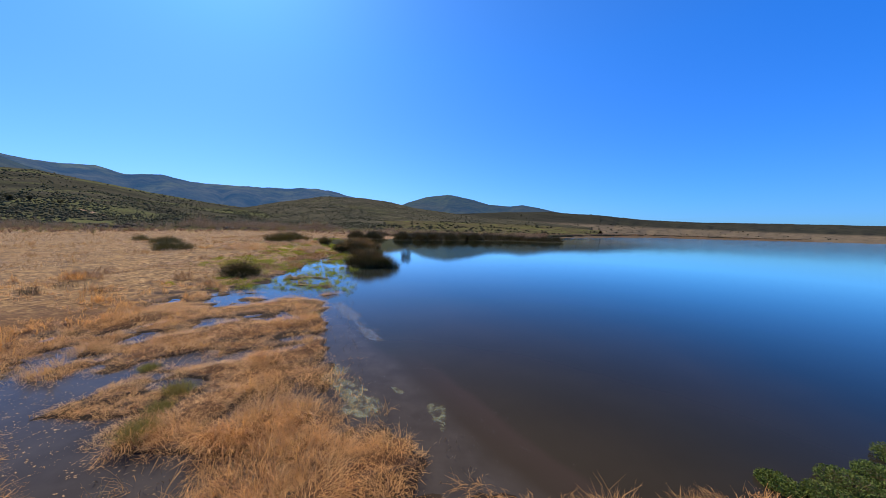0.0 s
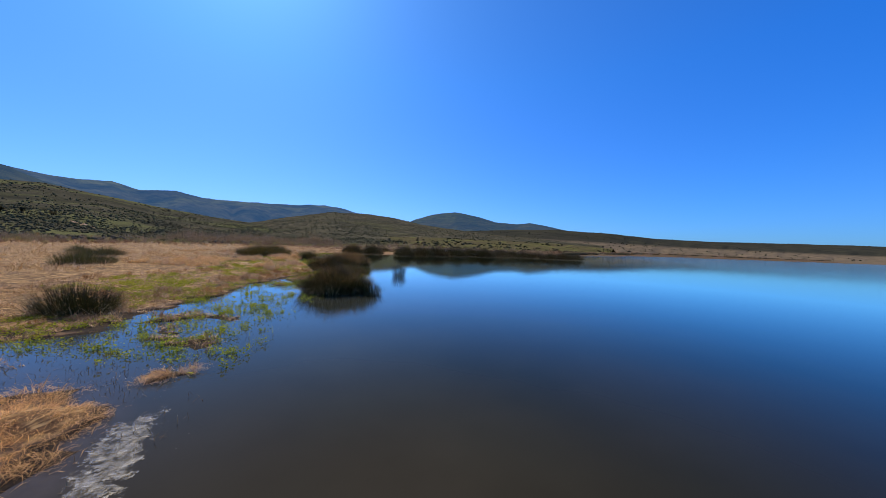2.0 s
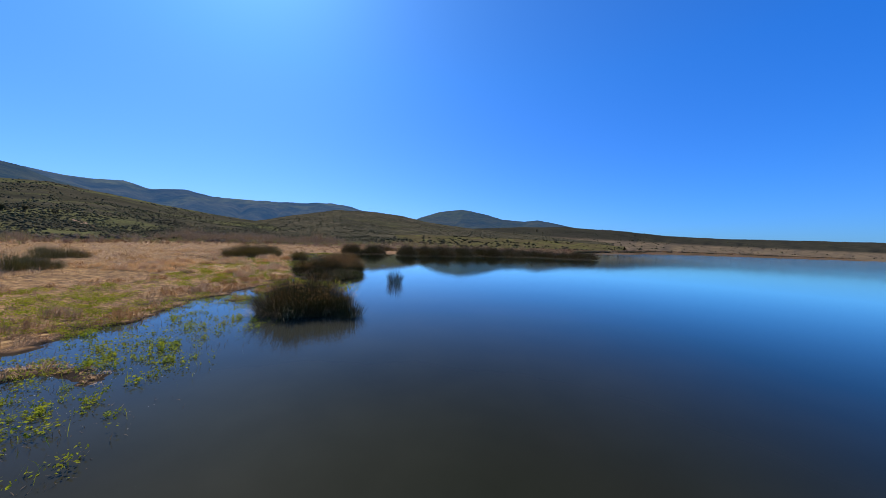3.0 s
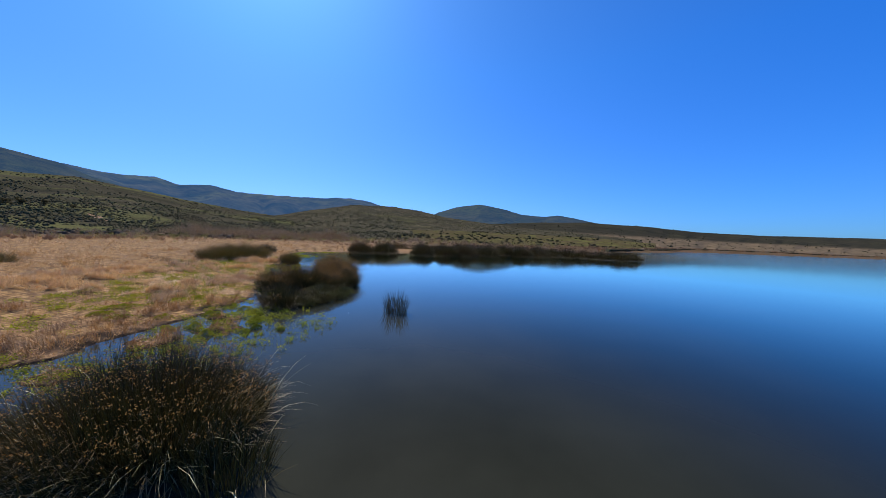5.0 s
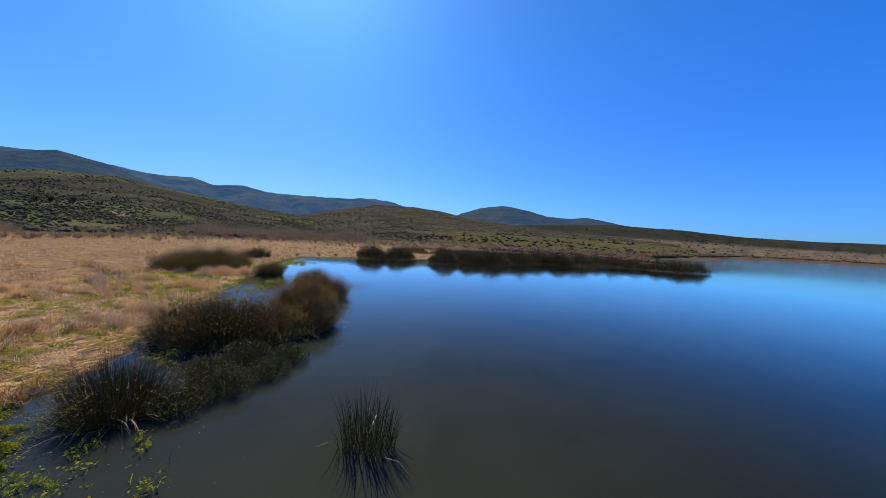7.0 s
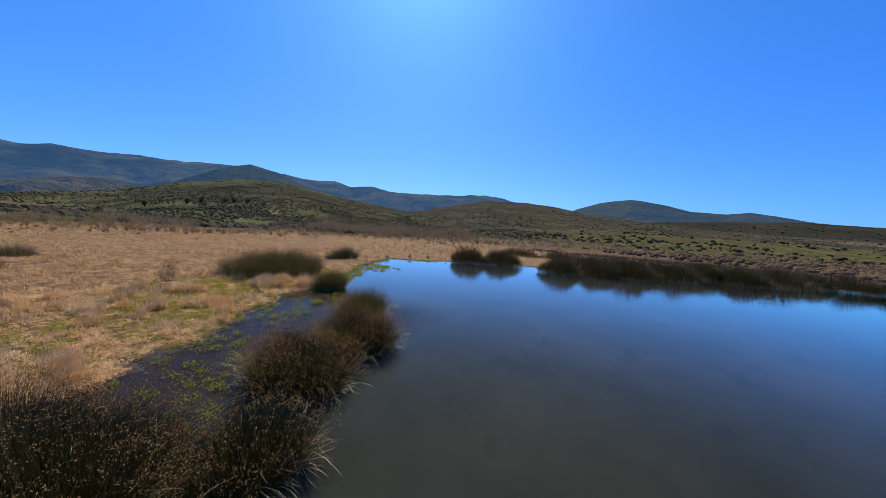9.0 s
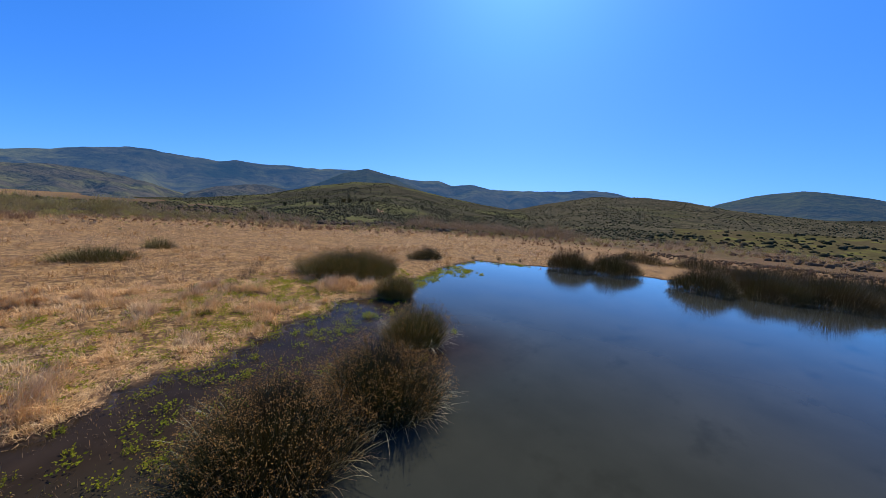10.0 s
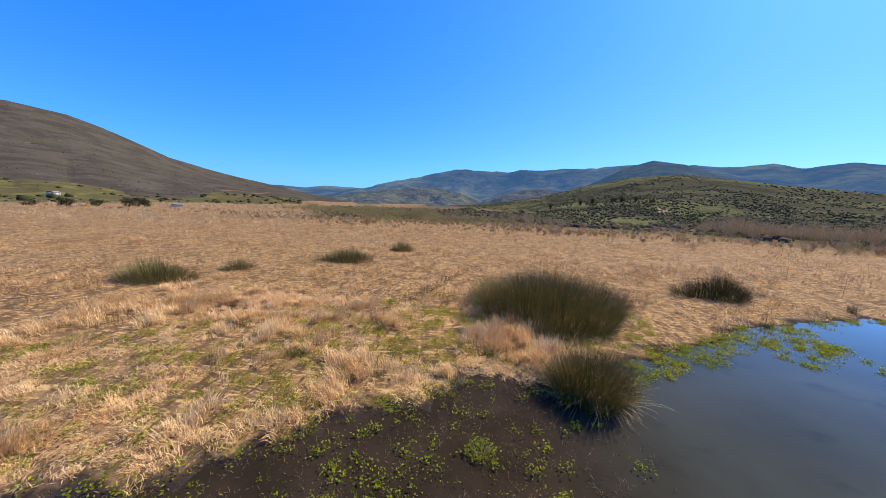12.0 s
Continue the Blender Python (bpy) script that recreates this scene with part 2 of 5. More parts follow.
    nt.links.new(noise_at(nt, 2.2, 3), a.inputs["Height"])
    b = node(nt, "Bump", Strength=0.12, Distance=0.05)
    nt.links.new(noise_at(nt, 0.35, 3), b.inputs["Height"])
    nt.links.new(a.outputs[0], b.inputs["Normal"])
    mirror = nt.nodes.new("ShaderNodeBsdfGlossy")
    mirror.inputs["Color"].default_value = (0.88, 1.0, 0.93, 1)
    breeze = nt.nodes.new("ShaderNodeMapRange")
    for k, v in ((1, 10.0), (2, 150.0), (3, 0.035), (4, 0.10)):
        breeze.inputs[k].default_value = v
    nt.links.new(sep.outputs[0], breeze.inputs[0])
    nt.links.new(breeze.outputs[0], mirror.inputs["Roughness"])
    nt.links.new(b.outputs[0], mirror.inputs["Normal"])
    gloss = node(nt, "Fresnel", IOR=1.33)
    grazing = nt.nodes.new("ShaderNodeMapRange")
    for k, v in ((1, 0.035), (2, 0.60), (3, 0.0), (4, 1.0)):
        grazing.inputs[k].default_value = v
    nt.links.new(gloss.outputs[0], grazing.inputs[0])
    ms = nt.nodes.new("ShaderNodeMixShader")
    dulled = nt.nodes.new("ShaderNodeMapRange")
    dulled.inputs[3].default_value, dulled.inputs[4].default_value = 1.0, 0.55
    nt.links.new(cove.outputs[0], dulled.inputs[0])
    share = nt.nodes.new("ShaderNodeMath")
    share.operation = "MULTIPLY"
    sheen = nt.nodes.new("ShaderNodeMath")
    sheen.operation, sheen.inputs[1].default_value = "POWER", 1.38
    nt.links.new(grazing.outputs[0], sheen.inputs[0])
    nt.links.new(sheen.outputs[0], share.inputs[0])
    nt.links.new(dulled.outputs[0], share.inputs[1])
    nt.links.new(share.outputs[0], ms.inputs[0])
    nt.links.new(body.outputs[0], ms.inputs[1])
    nt.links.new(mirror.outputs[0], ms.inputs[2])
    nt.links.new(ms.outputs[0], out.inputs[0])
    return m


def slope_material(name, eye, dark, brown, green, pale, green_from=0.47, pale_from=0.60, along=0.30, low=None, low_top=0.0):
    """Hillsides in long belts across the slope: scrub, brown cover, green grass and pale openings."""
    m, nt, out = material(name)
    g = nt.nodes.new("ShaderNodeNewGeometry")
    reach = nt.nodes.new("ShaderNodeVectorMath")
    reach.operation = "DISTANCE"
    reach.inputs[1].default_value = (*eye, 0.0)
    nt.links.new(g.outputs["Position"], reach.inputs[0])
    sep = nt.nodes.new("ShaderNodeSeparateXYZ")
    nt.links.new(g.outputs["Position"], sep.inputs[0])
    belt = nt.nodes.new("ShaderNodeCombineXYZ")
    nt.links.new(reach.outputs["Value"], belt.inputs[0])
    for k in (0, 1):
        slow = nt.nodes.new("ShaderNodeMath")
        slow.operation, slow.inputs[1].default_value = "MULTIPLY", along
        nt.links.new(sep.outputs[k], slow.inputs[0])
        nt.links.new(slow.outputs[0], belt.inputs[k + 1])

    def belts(scale, detail):
        n = node(nt, "TexNoise", Scale=scale, Detail=detail, Roughness=0.62)
        nt.links.new(belt.outputs[0], n.inputs["Vector"])
        return n.outputs[0]

    col = mix(nt, ramp(nt, belts(0.030, 7), 0.42, 0.58), dark, brown)
    col = mix(nt, ramp(nt, belts(0.019, 7), green_from, green_from + 0.09), col, green)
    col = mix(nt, ramp(nt, noise_at(nt, 0.11, 6), pale_from, pale_from + 0.10), col, pale)
    col = mix(nt, ramp(nt, noise_at(nt, 0.55, 5), 0.40, 0.62), mix(nt, 0.55, col, dark), col)
    if low:
        col = mix(nt, ramp(nt, sep.outputs[2], low_top * 0.75, low_top), mix(nt, ramp(nt, noise_at(nt, 0.05, 6), 0.40, 0.62), low, mix(nt, 0.55, dark, low)), col)
    p = node(nt, "BsdfPrincipled", Roughness=1.0)
    p.inputs["Specular IOR Level"].default_value = 0.0
    nt.links.new(col, p.inputs["Base Color"])
    bm = node(nt, "Bump", Strength=0.7, Distance=2.0)
    nt.links.new(noise_at(nt, 0.12, 6), bm.inputs["Height"])
    nt.links.new(bm.outputs[0], p.inputs["Normal"])
    nt.links.new(p.outputs[0], out.inputs[0])
    return m


def distance_material(name, a, b, haze_glow, strength, scale, green=(0.105, 0.105, 0.012)):
    """Far mountains: scrub, with the blue haze of distance added as emission."""
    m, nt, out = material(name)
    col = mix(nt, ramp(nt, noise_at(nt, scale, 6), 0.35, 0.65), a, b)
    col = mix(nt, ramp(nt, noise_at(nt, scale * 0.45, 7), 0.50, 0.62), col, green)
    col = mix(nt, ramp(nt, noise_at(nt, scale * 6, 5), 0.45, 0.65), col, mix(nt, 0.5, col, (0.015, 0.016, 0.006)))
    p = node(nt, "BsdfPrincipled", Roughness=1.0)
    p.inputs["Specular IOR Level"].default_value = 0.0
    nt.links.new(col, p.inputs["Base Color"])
    # Haze painted on: the slope itself emits this blue.
    p.inputs["Emission Color"].default_value = (*haze_glow, 1)
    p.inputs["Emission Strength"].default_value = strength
    bm = node(nt, "Bump", Strength=1.0, Distance=55.0)
    nt.links.new(noise_at(nt, scale * 0.8, 6), bm.inputs["Height"])
    nt.links.new(bm.outputs[0], p.inputs["Normal"])
    nt.links.new(p.outputs[0], out.inputs[0])
    return m


GROUND = ground_material()
WATER = water_material()
STRAW = leaf_material("straw", (0.52, 0.305, 0.126), (0.94, 0.695, 0.355), (0.66, 0.40, 0.17), 0.22, 0.6, 0.3)
STRAWBROWN = leaf_material("brown_straw", (0.23, 0.116, 0.042), (0.62, 0.36, 0.145), (0.32, 0.162, 0.058), 0.2, 0.6, 0.3)
PALEREED = leaf_material("pale_reed", (0.38, 0.28, 0.15), (0.70, 0.55, 0.32), (0.46, 0.34, 0.18), 0.3, 0.6, 0.05)
STRAWDULL = leaf_material("weathered_straw", (0.29, 0.153, 0.056), (0.80, 0.525, 0.235), (0.44, 0.230, 0.082), 0.17, 0.6, 0.16)
RUST = leaf_material("rust_straw", (0.40, 0.18, 0.052), (0.88, 0.48, 0.155), (0.62, 0.36, 0.13), 0.45, 0.55, 0.5)
TULE = leaf_material("bulrush_green", (0.016, 0.018, 0.0040), (0.066, 0.060, 0.014), (0.074, 0.045, 0.014), 0.15, 0.6, 0.6)
# Brighter copy of bulrush_green: the sunlit look of some clumps put into the colour.
TULEGOLD = leaf_material("bulrush_sunlit", (0.026, 0.027, 0.006), (0.195, 0.168, 0.040), (0.17, 0.115, 0.033), 0.12, 0.5, 0.6)
OLIVERUSH = leaf_material("olive_rush", (0.060, 0.056, 0.012), (0.25, 0.215, 0.050), (0.17, 0.125, 0.04), 0.04, 0.6, 0.4)
TULEDARK = leaf_material("bulrush_dark", (0.024, 0.023, 0.007), (0.078, 0.066, 0.021), (0.080, 0.048, 0.019), 0.25, 0.5, 0.22)
DRY = leaf_material("bulrush_dry", (0.20, 0.13, 0.06), (0.46, 0.36, 0.20), (0.14, 0.09, 0.04), 0.25, 0.5, 0.6)
ARCHED = leaf_material("arched_stem", (0.16, 0.15, 0.065), (0.52, 0.47, 0.27), (0.22, 0.18, 0.08), 0.1, 0.4, 0.6)
SEED = leaf_material("seed_head_brown", (0.15, 0.075, 0.023), (0.50, 0.300, 0.105), (0.24, 0.125, 0.040), 0.4, 0.8, 0.6)
WADER = leaf_material("wading_herb", (0.125, 0.160, 0.012), (0.39, 0.43, 0.034), (0.38, 0.35, 0.026), 0.5, 0.8, 0.6)
HERB = leaf_material("marsh_herb", (0.12, 0.150, 0.010), (0.36, 0.38, 0.032), (0.38, 0.34, 0.036), 0.5, 0.8, 0.4)
BUSHLEAF = leaf_material("bush_leaf", (0.045, 0.072, 0.012), (0.17, 0.21, 0.035), (0.13, 0.14, 0.03), 0.4, 0.7, 0.6)
TANGLE = leaf_material("tangled_weed_leaf", (0.020, 0.024, 0.006), (0.120, 0.125, 0.022), (0.08, 0.052, 0.018), 0.3, 0.7, 0.5)
GRASS = leaf_material("olive_grass", (0.13, 0.115, 0.018), (0.36, 0.31, 0.065), (0.30, 0.22, 0.06), 0.4, 0.6, 0.8)
SCRUB = leaf_material("scrub_leaf", (0.044, 0.046, 0.020), (0.105, 0.102, 0.044), (0.10, 0.080, 0.042), 0.4, 0.9, 0.02)
DARKSCRUB = leaf_material("dark_scrub_leaf", (0.034, 0.037, 0.020), (0.080, 0.079, 0.038), (0.07, 0.058, 0.035), 0.3, 0.9, 0.02)
WILLOWGREY = leaf_material("grey_brown_scrub", (0.085, 0.064, 0.044), (0.17, 0.130, 0.088), (0.12, 0.095, 0.05), 0.3, 0.9, 0.03)
OLIVESCRUB = leaf_material("olive_scrub", (0.085, 0.080, 0.028), (0.19, 0.175, 0.055), (0.13, 0.11, 0.05), 0.35, 0.9, 0.03)
HILLSCRUB = leaf_material("hill_scrub_leaf", (0.060, 0.065, 0.032), (0.136, 0.138, 0.062), (0.085, 0.070, 0.042), 0.35, 0.9, 0.02)
TALLWILLOW = leaf_material("tall_willow_twig", (0.24, 0.180, 0.084), (0.38, 0.295, 0.135), (0.27, 0.22, 0.08), 0.3, 0.8, 0.06)
GREYSCRUB = leaf_material("grey_scrub", (0.090, 0.080, 0.060), (0.128, 0.112, 0.082), (0.095, 0.078, 0.058), 0.3, 0.9, 0.02)
WILLOW = leaf_material("willow_twig", (0.235, 0.160, 0.096), (0.45, 0.32, 0.188), (0.30, 0.21, 0.11), 0.24, 0.8, 0.03)
SPRING = leaf_material("spring_leaf", (0.25, 0.225, 0.055), (0.42, 0.38, 0.095), (0.30, 0.235, 0.09), 0.3, 0.7, 0.04)
BRUSH = leaf_material("brown_brush", (0.125, 0.080, 0.046), (0.23, 0.150, 0.084), (0.17, 0.115, 0.060), 0.3, 0.9, 0.05)
RUSSET = leaf_material("russet_brush", (0.19, 0.108, 0.058), (0.36, 0.210, 0.112), (0.28, 0.16, 0.09), 0.24, 0.8, 0.05)
DRYDARK = leaf_material("dead_stalk", (0.10, 0.065, 0.035), (0.28, 0.19, 0.10), (0.12, 0.08, 0.045), 0.2, 0.7, 0.6)
BARK = plain_material("bark", (0.09, 0.07, 0.05), (0.05, 0.04, 0.03), 2.0)
def film_material(name, a, b, cover, rough):
    """A thin film: part of the light goes on to the water below."""
    m, nt, out = material(name)
    col = mix(nt, ramp(nt, noise_at(nt, 6.0, 5), 0.35, 0.65), a, b)
    p = node(nt, "BsdfPrincipled", Roughness=rough)
    nt.links.new(col, p.inputs["Base Color"])
    bm = node(nt, "Bump", Strength=0.6, Distance=0.01)
    nt.links.new(noise_at(nt, 40.0, 4), bm.inputs["Height"])
    nt.links.new(bm.outputs[0], p.inputs["Normal"])
    clear = nt.nodes.new("ShaderNodeBsdfTransparent")
    ms = nt.nodes.new("ShaderNodeMixShader")
    thick = nt.nodes.new("ShaderNodeMath")
    thick.operation, thick.inputs[1].default_value = "MULTIPLY", cover * 1.7
    nt.links.new(ramp(nt, noise_at(nt, 4.0, 6), 0.36, 0.66), thick.inputs[0])
    nt.links.new(thick.outputs[0], ms.inputs[0])
    nt.links.new(clear.outputs[0], ms.inputs[1])
    nt.links.new(p.outputs[0], ms.inputs[2])
    nt.links.new(ms.outputs[0], out.inputs[0])
    return m


FOAM = film_material("wet_foam", (0.16, 0.14, 0.12), (0.38, 0.36, 0.33), 0.27, 0.3)
ALGAE = film_material("algae_film", (0.14, 0.15, 0.055), (0.26, 0.26, 0.13), 0.34, 0.5)
LITTER = leaf_material("pale_litter", (0.30, 0.27, 0.23), (0.70, 0.68, 0.62), (0.40, 0.34, 0.27), 0.0, 0.7, 1.5)
HILL = slope_material("scrub_hill", (0, 45), (0.052, 0.050, 0.031), (0.090, 0.079, 0.051), (0.142, 0.141, 0.056), (0.17, 0.145, 0.090), 0.47, 0.60)
CHAPARRAL = slope_material("chaparral_cover", (0, 45), (0.056, 0.053, 0.034), (0.094, 0.084, 0.052), (0.104, 0.102, 0.046), (0.170, 0.142, 0.088), 0.54, 0.53)
RIDGE = slope_material("dark_ridge_cover", (0, 45), (0.034, 0.035, 0.025), (0.055, 0.050, 0.035), (0.068, 0.066, 0.036), (0.110, 0.090, 0.058), 0.56, 0.64, 0.30, (0.185, 0.140, 0.088), 32.0)
MEADOW = plain_material("green_hill", (0.104, 0.097, 0.040), (0.122, 0.097, 0.052), 0.03, 1.0, 0.8, (0.134, 0.130, 0.040), 0.1, 0.0)
BROWN_HILL = slope_material("brown_mountain", (-21, 90), (0.058, 0.050, 0.039), (0.098, 0.083, 0.064), (0.080, 0.074, 0.044), (0.20, 0.172, 0.138), 0.55, 0.65, 0.85)
# The blue triple and the number after it set the emitted haze.
FOOTHILL = distance_material("hazy_foothill", (0.048, 0.046, 0.028), (0.098, 0.082, 0.050), (0.06, 0.20, 0.50), 0.15, 0.012, (0.112, 0.108, 0.038))
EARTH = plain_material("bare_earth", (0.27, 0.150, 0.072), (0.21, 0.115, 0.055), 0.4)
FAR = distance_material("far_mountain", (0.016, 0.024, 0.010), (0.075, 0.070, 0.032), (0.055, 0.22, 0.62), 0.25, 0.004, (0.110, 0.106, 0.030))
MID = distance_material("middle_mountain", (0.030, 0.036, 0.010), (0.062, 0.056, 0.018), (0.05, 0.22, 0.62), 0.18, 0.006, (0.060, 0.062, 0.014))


# ---- building helpers ----
rng = np.random.default_rng(7)


def mesh_of(name, verts, tris, mat):
    """One mesh from arrays of corners and of triangles."""
    me = bpy.data.meshes.new(name)
    verts = np.ascontiguousarray(verts, dtype=np.float32)
    tris = np.ascontiguousarray(tris, dtype=np.int32)
    me.vertices.add(len(verts))
    me.vertices.foreach_set("co", verts.ravel())
    me.loops.add(tris.size)
    me.loops.foreach_set("vertex_index", tris.ravel())
    me.polygons.add(len(tris))
    me.polygons.foreach_set("loop_start", np.arange(0, tris.size, 3, dtype=np.int32))
    me.update(calc_edges=True)
    me.materials.append(mat)
    return me


def smooth(me):
    me.polygons.foreach_set("use_smooth", np.ones(len(me.polygons), dtype=bool))
    return me


def part(name, me, parent, label=""):
    ob = new(name, me)
    ob.parent = parent
    return tagged(ob, label) if label else ob


def grid_tris(nx, ny):
    i = (np.arange(ny - 1)[:, None] * nx + np.arange(nx - 1)[None, :]).ravel()
    return np.concatenate([np.stack([i, i + 1, i + nx + 1], 1), np.stack([i, i + nx + 1, i + nx], 1)])


def hash01(ix, iy, seed):
    h = (ix.astype(np.int64) * 374761393 + iy.astype(np.int64) * 668265263 + seed * 974711) & 0x7FFFFFFF
    h = ((h ^ (h >> 13)) * 1274126177) & 0x7FFFFFFF
    return ((h ^ (h >> 16)) & 0xFFFF) / 65535.0


def vnoise(x, y, seed=0):
    """Smooth value noise, 0 to 1, one lump to a unit."""
    ix, iy = np.floor(x), np.floor(y)
    fx, fy = x - ix, y - iy
    fx, fy = fx * fx * (3 - 2 * fx), fy * fy * (3 - 2 * fy)
    a, b = hash01(ix, iy, seed), hash01(ix + 1, iy, seed)
    c, d = hash01(ix, iy + 1, seed), hash01(ix + 1, iy + 1, seed)
    return (a * (1 - fx) + b * fx) * (1 - fy) + (c * (1 - fx) + d * fx) * fy


def fbm(x, y, seed=0, octaves=4):
    total, size = 0.0, 0.5
    for k in range(octaves):
        total = total + size * vnoise(x * 2**k, y * 2**k, seed + k)
        size *= 0.5
    return total


def blades(base, length, width, heading, lean, droop):
    """Ribbons of three triangles: base (n, 3), leaning from upright by lean, the tip bent further by droop (radians)."""
    n = len(base)
    way = np.stack([np.cos(heading), np.sin(heading), np.zeros(n)], 1)
    face = heading + np.pi / 2 + rng.normal(0, 0.5, n)
    side = np.stack([np.cos(face), np.sin(face), np.zeros(n)], 1) * (width / 2)[:, None]
    up = np.array([0, 0, 1.0])
    mid = base + (way * np.sin(lean)[:, None] + up * np.cos(lean)[:, None]) * (length * 0.55)[:, None]
    far = lean + droop
    tip = mid + (way * np.sin(far)[:, None] + up * np.cos(far)[:, None]) * (length * 0.45)[:, None]
    v = np.stack([base - side, base + side, mid - side * 0.8, mid + side * 0.8, tip], 1).reshape(-1, 3)
    k = np.arange(n)[:, None] * 5
    t = np.concatenate([k + [0, 1, 3], k + [0, 3, 2], k + [2, 3, 4]], 1).reshape(-1, 3)
    return v, t


def arcs(base, length, width, heading, lean, droop, steps=4):
    """Ribbons that bend evenly from lean to lean + droop on their way to a pointed tip."""
    n = len(base)
    way = np.stack([np.cos(heading), np.sin(heading), np.zeros(n)], 1)
    side = np.stack([-np.sin(heading), np.cos(heading), np.zeros(n)], 1) * (width / 2)[:, None]
    up = np.array([0, 0, 1.0])
    at, rows = base.copy(), []
    for k in range(steps):
        rows += [at - side * (1 - 0.6 * k / steps), at + side * (1 - 0.6 * k / steps)]
        bend = lean + droop * (k + 0.5) / steps
        at = at + (way * np.sin(bend)[:, None] + up * np.cos(bend)[:, None]) * (length / steps)[:, None]
    v = np.stack(rows + [at], 1).reshape(-1, 3)
    f = []
    for k in range(steps - 1):
        a = 2 * k
        f += [(a, a + 1, a + 3), (a, a + 3, a + 2)]
    f.append((2 * steps - 2, 2 * steps - 1, 2 * steps))
    return v, (np.array(f)[None] + (np.arange(n) * (2 * steps + 1))[:, None, None]).reshape(-1, 3)


def wisps(base, length, width, heading, lean, droop):
    """Thin bent wisps of two triangles: from a point at the base, over the bend, to the tip."""
    n = len(base)
    way = np.stack([np.cos(heading), np.sin(heading), np.zeros(n)], 1)
    face = heading + np.pi / 2 + rng.normal(0, 0.5, n)
    side = np.stack([np.cos(face), np.sin(face), np.zeros(n)], 1) * (width / 2)[:, None]
    up = np.array([0, 0, 1.0])
    mid = base + (way * np.sin(lean)[:, None] + up * np.cos(lean)[:, None]) * (length * 0.5)[:, None]
    far = lean + droop
    tip = mid + (way * np.sin(far)[:, None] + up * np.cos(far)[:, None]) * (length * 0.5)[:, None]
    v = np.stack([base, mid - side, mid + side, tip], 1).reshape(-1, 3)
    k = np.arange(n)[:, None] * 4
    return v, np.concatenate([k + [0, 2, 1], k + [1, 2, 3]], 1).reshape(-1, 3)


def leaves(centre, size, tilt=1.0):
    """Small leaf rhombs of two triangles, turned at random."""
    n = len(centre)
    a = rng.normal(size=(n, 3))
    a[:, 2] *= tilt
    a /= np.linalg.norm(a, axis=1)[:, None]
    b = np.cross(a, rng.normal(size=(n, 3)))
    b /= np.linalg.norm(b, axis=1)[:, None] + 1e-6
    s = np.asarray(size).reshape(-1, 1)
    v = np.stack([centre - a * s, centre + b * s * 0.55, centre + a * s, centre - b * s * 0.55], 1).reshape(-1, 3)
    k = np.arange(n)[:, None] * 4
    return v, np.concatenate([k + [0, 1, 2], k + [0, 2, 3]], 1).reshape(-1, 3)


def joined(pieces):
    vs, ts, n = [], [], 0
    for v, t in pieces:
        vs.append(v)
        ts.append(t + n)
        n += len(v)
    return np.concatenate(vs), np.concatenate(ts)


# ---- the lie of the land ----
WEST_SHORE = [(60, 18), (17, 11.2), (11.8, 9.6), (8, 8.9), (4.4, 8.9), (2.5, 10.4), (0.3, 11.7), (-1, 12.9), (-2.1, 15), (-2.9, 17.3),
              (-4.4, 20.5), (-5.8, 23.3), (-6.0, 26.5), (-10, 28), (-17, 29.5), (-15.2, 33), (-16.8, 37.2), (-17.6, 42.8), (-19.2, 50),
              (-19.2, 58), (-20.3, 67), (-23.2, 72), (-25.3, 75), (-26.8, 77.6), (-29.0, 81), (-31.4, 84.6), (-34.4, 88.2), (-36.4, 91.0), (-35.2, 94.5)]
NORTH_SHORE = [(-39.5, 100.5), (-42.8, 106), (-46.3, 111.6), (-50.5, 121.5), (-51.5, 125.5), (-47.5, 127.5), (-42.5, 132), (-36, 139), (-27, 143.5),
               (-21, 146), (-8, 152), (4, 161), (16, 167), (30, 177), (60, 178), (66, 205), (92, 288), (125, 318), (290, 520), (640, 690), (1500, 1200), (4000, 2600), (6000, 40), (2000, 40)]
LAKE = np.array(WEST_SHORE + NORTH_SHORE, dtype=float)
POOLS = [(-11.0, 12.2, 2.2, 1.7), (-14.6, 19.5, 0.7, 1.6), (-8.6, 15.6, 0.9, 0.6), (-5.4, 9.3, 1.9, 0.7), (-8.2, 10.4, 1.5, 0.7), (-8.4, 17.8, 0.7, 0.5), (-13, 27.6, 3.6, 0.8), (-13.5, 14.8, 1.2, 0.8), (-5.0, 17.0, 0.3, 1.2),
         (-4.1, 11.5, 0.8, 0.45), (-2.6, 10.1, 0.7, 0.4), (-7.2, 13.4, 0.8, 0.45), (-0.9, 9.5, 0.5, 0.35), (-3.6, 8.8, 0.7, 0.4)]
MATS = [(-10.6, 32.3, 2.4, 1.1), (-7.4, 28.8, 2.0, 0.7), (-14.2, 36.2, 1.6, 1.0), (-12.5, 36.6, 1.8, 0.9), (-12.8, 33.6, 1.0, 0.6), (-17.2, 60.5, 1.8, 1.2), (-17.0, 55.5, 1.5, 1.8), (-15.5, 58.5, 1.0, 0.9), (-16.6, 51.5, 1.0, 1.0), (-38.0, 91.5, 2.4, 3.2),
        (-34.0, 142.0, 4.5, 3.0), (-13.0, 152.0, 7.0, 4.0), (4.0, 165.0, 8.0, 4.0), (-25.5, 148.0, 3.5, 5.0)]


